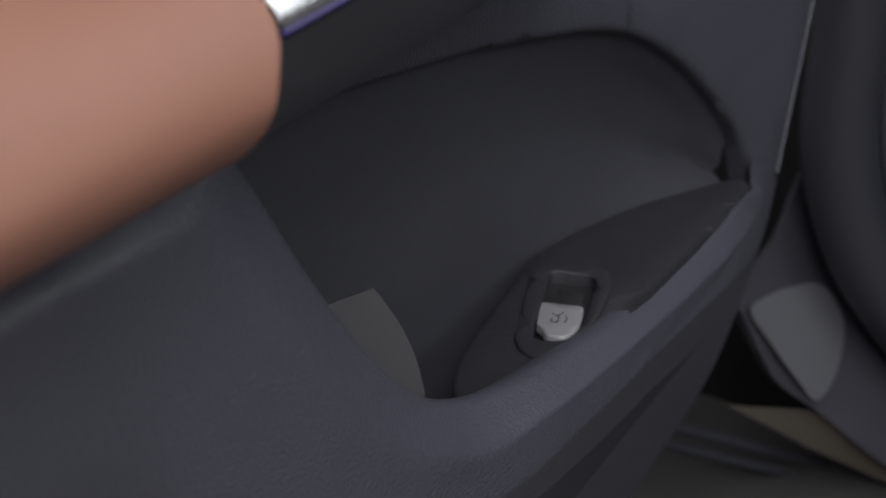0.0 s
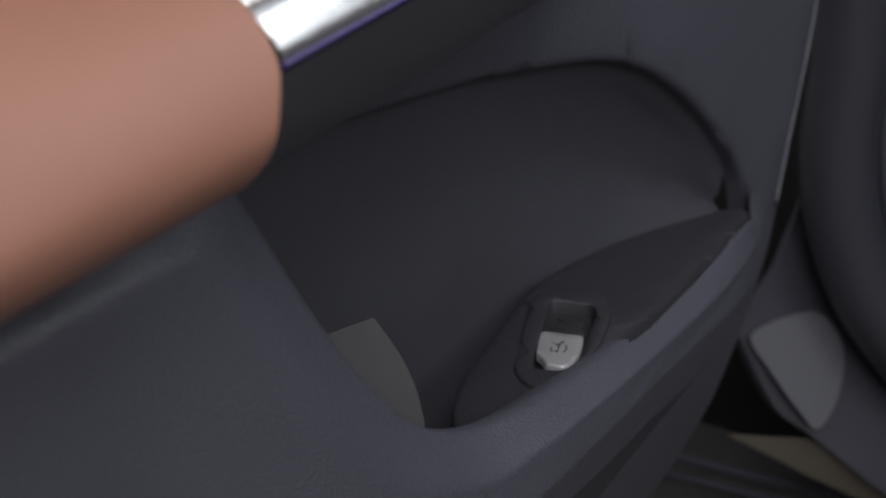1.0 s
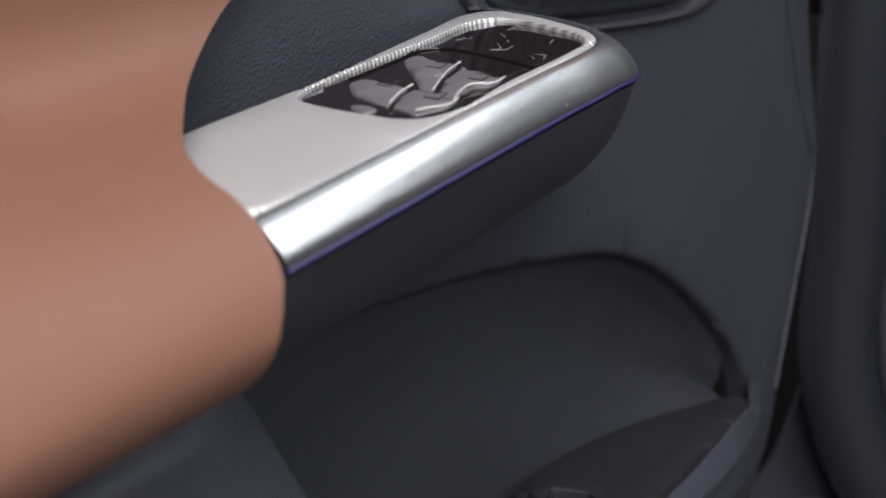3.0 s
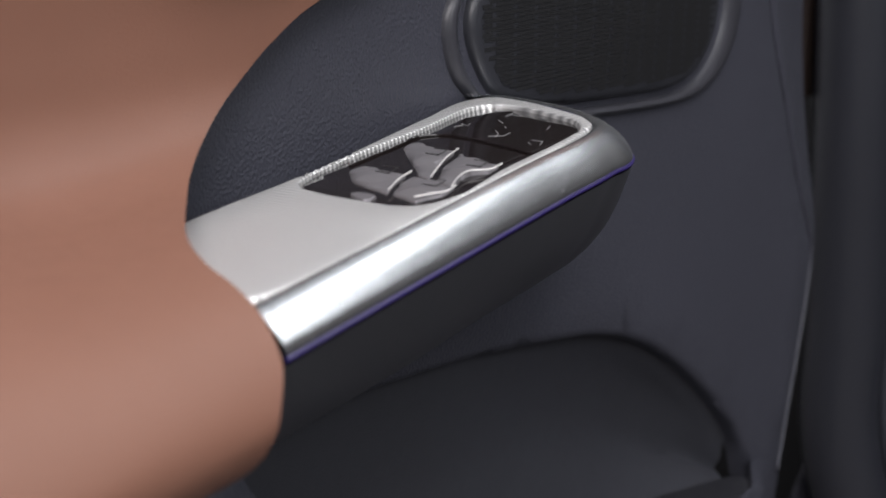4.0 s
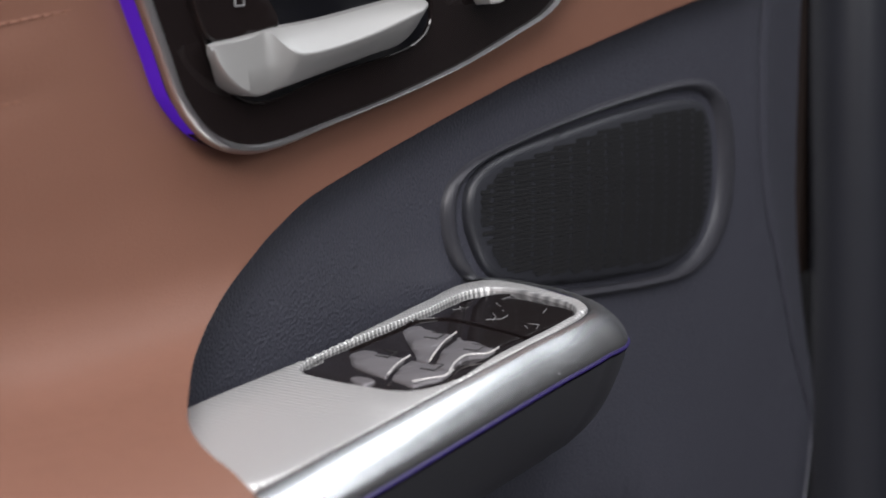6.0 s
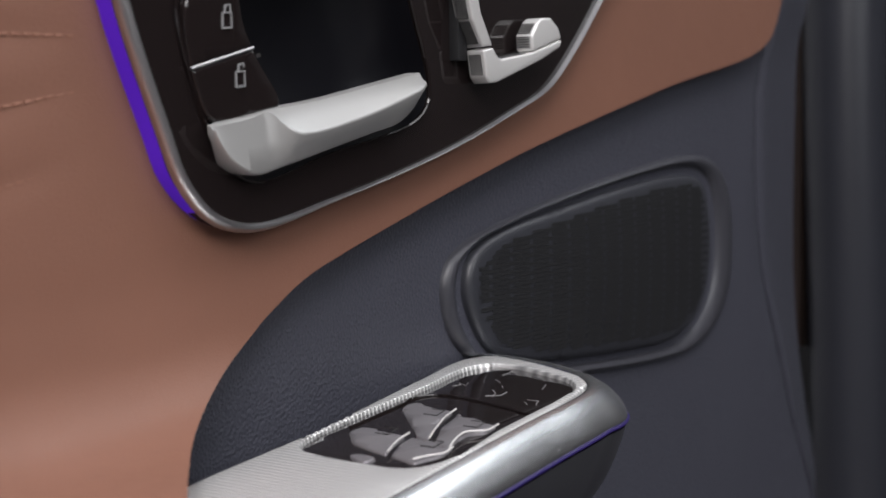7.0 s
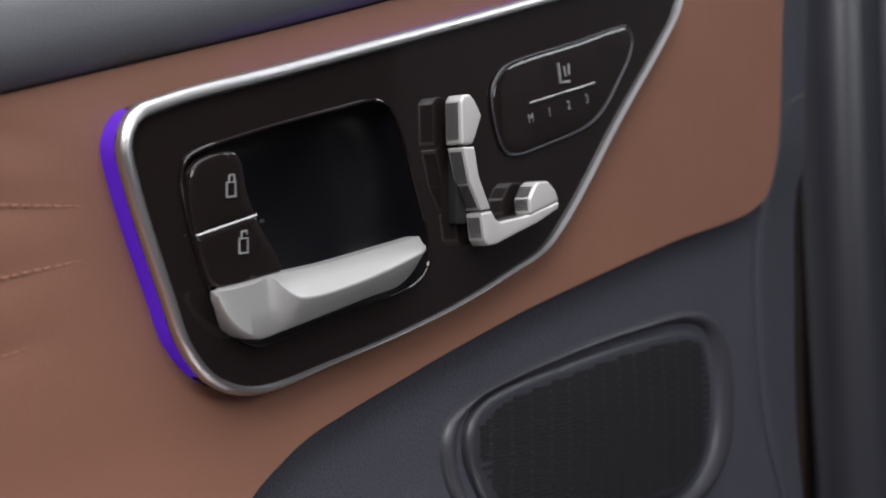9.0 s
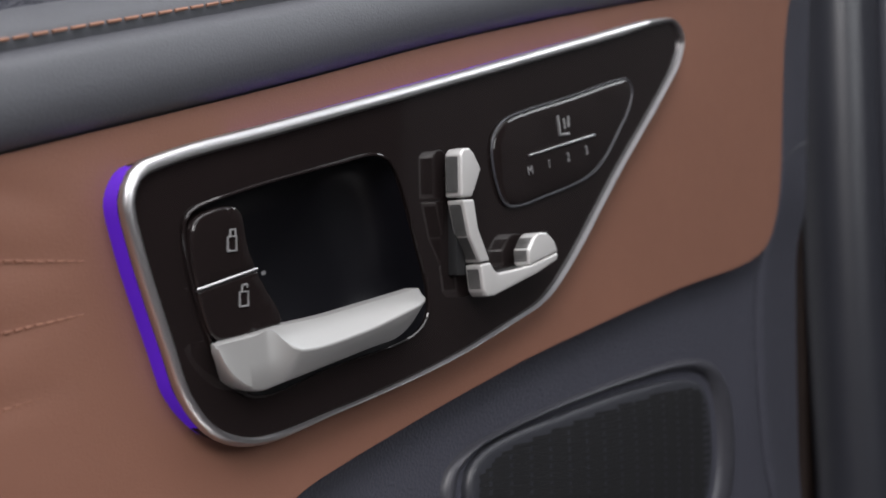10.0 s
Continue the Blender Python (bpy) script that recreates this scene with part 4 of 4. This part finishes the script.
# ---------------------------------------------------------------- tailgate switch in the pocket
tail = part("switch_bezel", sheet(bez, lambda x, y: 0.4885, r=0.002, thick=0.02, step=0.012, holes=[sock], hole_r=0.001, plane="xy"), LEDGEM, door, "dark rounded frame of the tailgate switch")
part("switch_socket", sheet(grow(sock, 0.003), lambda x, y: 0.480, r=0.0, thick=0.004, step=0.02, plane="xy"), BLACK, door, "black socket of the tailgate switch")
KEY = [(0.0039, -0.0042), (0.0124, -0.027), (-0.0075, -0.0362), (-0.0207, -0.038), (-0.0255, -0.0363), (-0.0282, -0.0269), (-0.0219, -0.0201), (-0.0201, -0.0158)]
keyl = rounded(KEY, 0.003)
btn = part("tailgate_button", sheet(keyl, lambda x, y: 0.4885, r=0.0012, thick=0.004, step=0.008, plane="xy"), KEYM, door, "satin silver tailgate button with a car mark")
part("button_shade", sheet(rounded([(0.027, -0.002), (0.030, -0.018), (0.010, -0.028), (0.006, -0.008)], 0.002), lambda x, y: 0.4868, r=0.001, thick=0.002, step=0.01, plane="xy"), BLACK, btn, "dark rear of the rocker")
for pts in ([(-0.011, -0.020), (-0.0145, -0.0215), (-0.013, -0.025), (-0.008, -0.023), (-0.005, -0.0215)], [(-0.005, -0.017), (-0.007, -0.021), (-0.001, -0.022)], [(-0.004, -0.025), (-0.007, -0.0275), (-0.011, -0.0282)]):
    part("car_mark", tube([(x, y, 0.4888) for x, y in pts], 0.0004, 6), DARKMARK, btn, "dark printed car mark")
# leaf added in the pocket, its paler grey standing for a lit patch of the wall
A = spline([(-0.150, -0.006, 0.560), (-0.138, -0.010, 0.540), (-0.128, -0.014, 0.515), (-0.118, -0.016, 0.470), (-0.112, -0.018, 0.44)], 14)
B = spline([(-0.262, -0.048, 0.600), (-0.245, -0.048, 0.575), (-0.225, -0.048, 0.550), (-0.200, -0.050, 0.525), (-0.180, -0.052, 0.50)], 14)
leaf = [[tuple(Vector(a).lerp(Vector(b), q) + Vector((0, 0.012 * math.sin(math.pi * q), -0.006 * math.sin(math.pi * q)))) for q in np.linspace(0, 1, 10)] for a, b in zip(A, B)]
part("lit_patch_leaf", solid(loft(leaf), 0.004, (0.3, 0.8, -0.4)), LITPATCH, door, "paler grey leaf for a lit patch of the pocket's inner wall")
part("trim_seam", tube([(0.388, 0.0245, 1.026), (0.43, 0.034, 1.038), (0.490, 0.047, 1.052)], 0.0009, 6), PADM, door, "seam in the front edge trim")

# ---------------------------------------------------------------- car body beyond the door
SEAL = [(0.580, 0.066, 1.30), (0.582, 0.064, 0.966), (0.588, 0.056, 0.69), (0.590, 0.052, 0.50), (0.590, 0.052, 0.40), (0.602, 0.036, 0.315), (0.625, 0.004, 0.24), (0.668, -0.055, 0.16), (0.75, -0.17, 0.08)]
seal = spline(SEAL, 80)
part("seal_bulb", tube(seal + np.array([0.012, -0.006, 0.0]), 0.036, 18), RUBBER, body, "black rubber door seal")
part("seal_lip", tube(seal + np.array([0.030, -0.046, 0.01]), 0.011, 14), SEALM, body, "dark rubber seal lip")
part("inner_trim", tube(seal + np.array([0.075, -0.095, 0.04]), 0.040, 14), SEALM, body, "dark pillar trim")
part("door_jamb", block((0.90, -0.8, -0.24), (0.96, 0.8, 1.6), 0.01), BLACK, body, "black door jamb")
part("jamb_strip", block((0.575, 0.088, 0.70), (0.60, 0.12, 1.5), 0.004), JAMB, body, "brown black strip in the door gap")
SILL = spline([(0.548, 0.112, 0.235), (0.553, 0.104, 0.218), (0.565, 0.086, 0.175), (0.580, 0.067, 0.136), (0.601, 0.037, 0.108), (0.647, -0.028, 0.041), (0.72, -0.13, -0.03)], 40)
rows = [[(x + 0.012, y + 0.012, z - 0.006) for x, y, z in SILL], [(x, y, z) for x, y, z in SILL], [(x + 0.004, y - 0.004, z + 0.006) for x, y, z in SILL], [(x + 0.045, y - 0.02, z + 0.045) for x, y, z in SILL], [(x + 0.12, y - 0.02, z + 0.12) for x, y, z in SILL], [(x + 0.24, y - 0.02, z + 0.25) for x, y, z in SILL]]
part("sill_panel", solid(loft(rows), 0.01, (0.6, 0.6, -0.2)), SILLM, body, "satin dark grey sill panel")
# pale patch in the sill panel's plane; a reflection on the sill, made as a shape
PATCH_ORIGIN, PATCH_ALONG, PATCH_UP = Vector((0.553, 0.104, 0.218)), Vector((0.048, -0.067, -0.110)), Vector((0.12, -0.02, 0.12))
patch_side = Vector((-0.451, -0.836, 0.312))
bm = bmesh.new()
face = bm.faces.new([bm.verts.new(PATCH_ORIGIN + PATCH_ALONG * u + PATCH_UP * v + patch_side * 0.012) for u, v in spline([(0.02, 0.027), (0.108, 0.178), (0.288, 0.359), (0.42, 0.463), (0.616, 0.499), (0.82, 0.445), (0.927, 0.306), (0.962, 0.139), (0.919, 0.014), (0.691, -0.005), (0.303, -0.0)], 48, True)])
solid(bm, -0.004, patch_side)
part("sill_reflection", bm, PADM, body, "pale grey patch for the reflection on the sill panel")
part("sill_step", block((0.50, -0.5, -0.24), (0.74, 0.6, 0.0), 0.01), CARPET, body, "dark step below the sill")
strip = [[(0.560, 0.112, 0.106), (0.585, 0.080, 0.102), (0.612, 0.045, 0.098)], [(0.585, 0.075, 0.082), (0.608, 0.045, 0.082), (0.632, 0.012, 0.080)], [(0.612, 0.040, 0.055), (0.635, 0.010, 0.052), (0.656, -0.020, 0.045)], [(0.665, -0.030, 0.010), (0.668, -0.034, 0.012), (0.670, -0.038, 0.014)]]
part("sill_strip", solid(loft(strip), 0.006, (0.6, 0.5, -0.4)), TAN, body, "brown edge of the floor mat")
for dz in (0.0, -0.022):
    part("sill_groove", tube([(0.50 + 0.2 * q, 0.16 - 0.13 * q, 0.10 - 0.115 * q + dz) for q in np.linspace(0, 1, 8)], 0.006, 8), RUBBER, body, "black rubber strip along the sill")
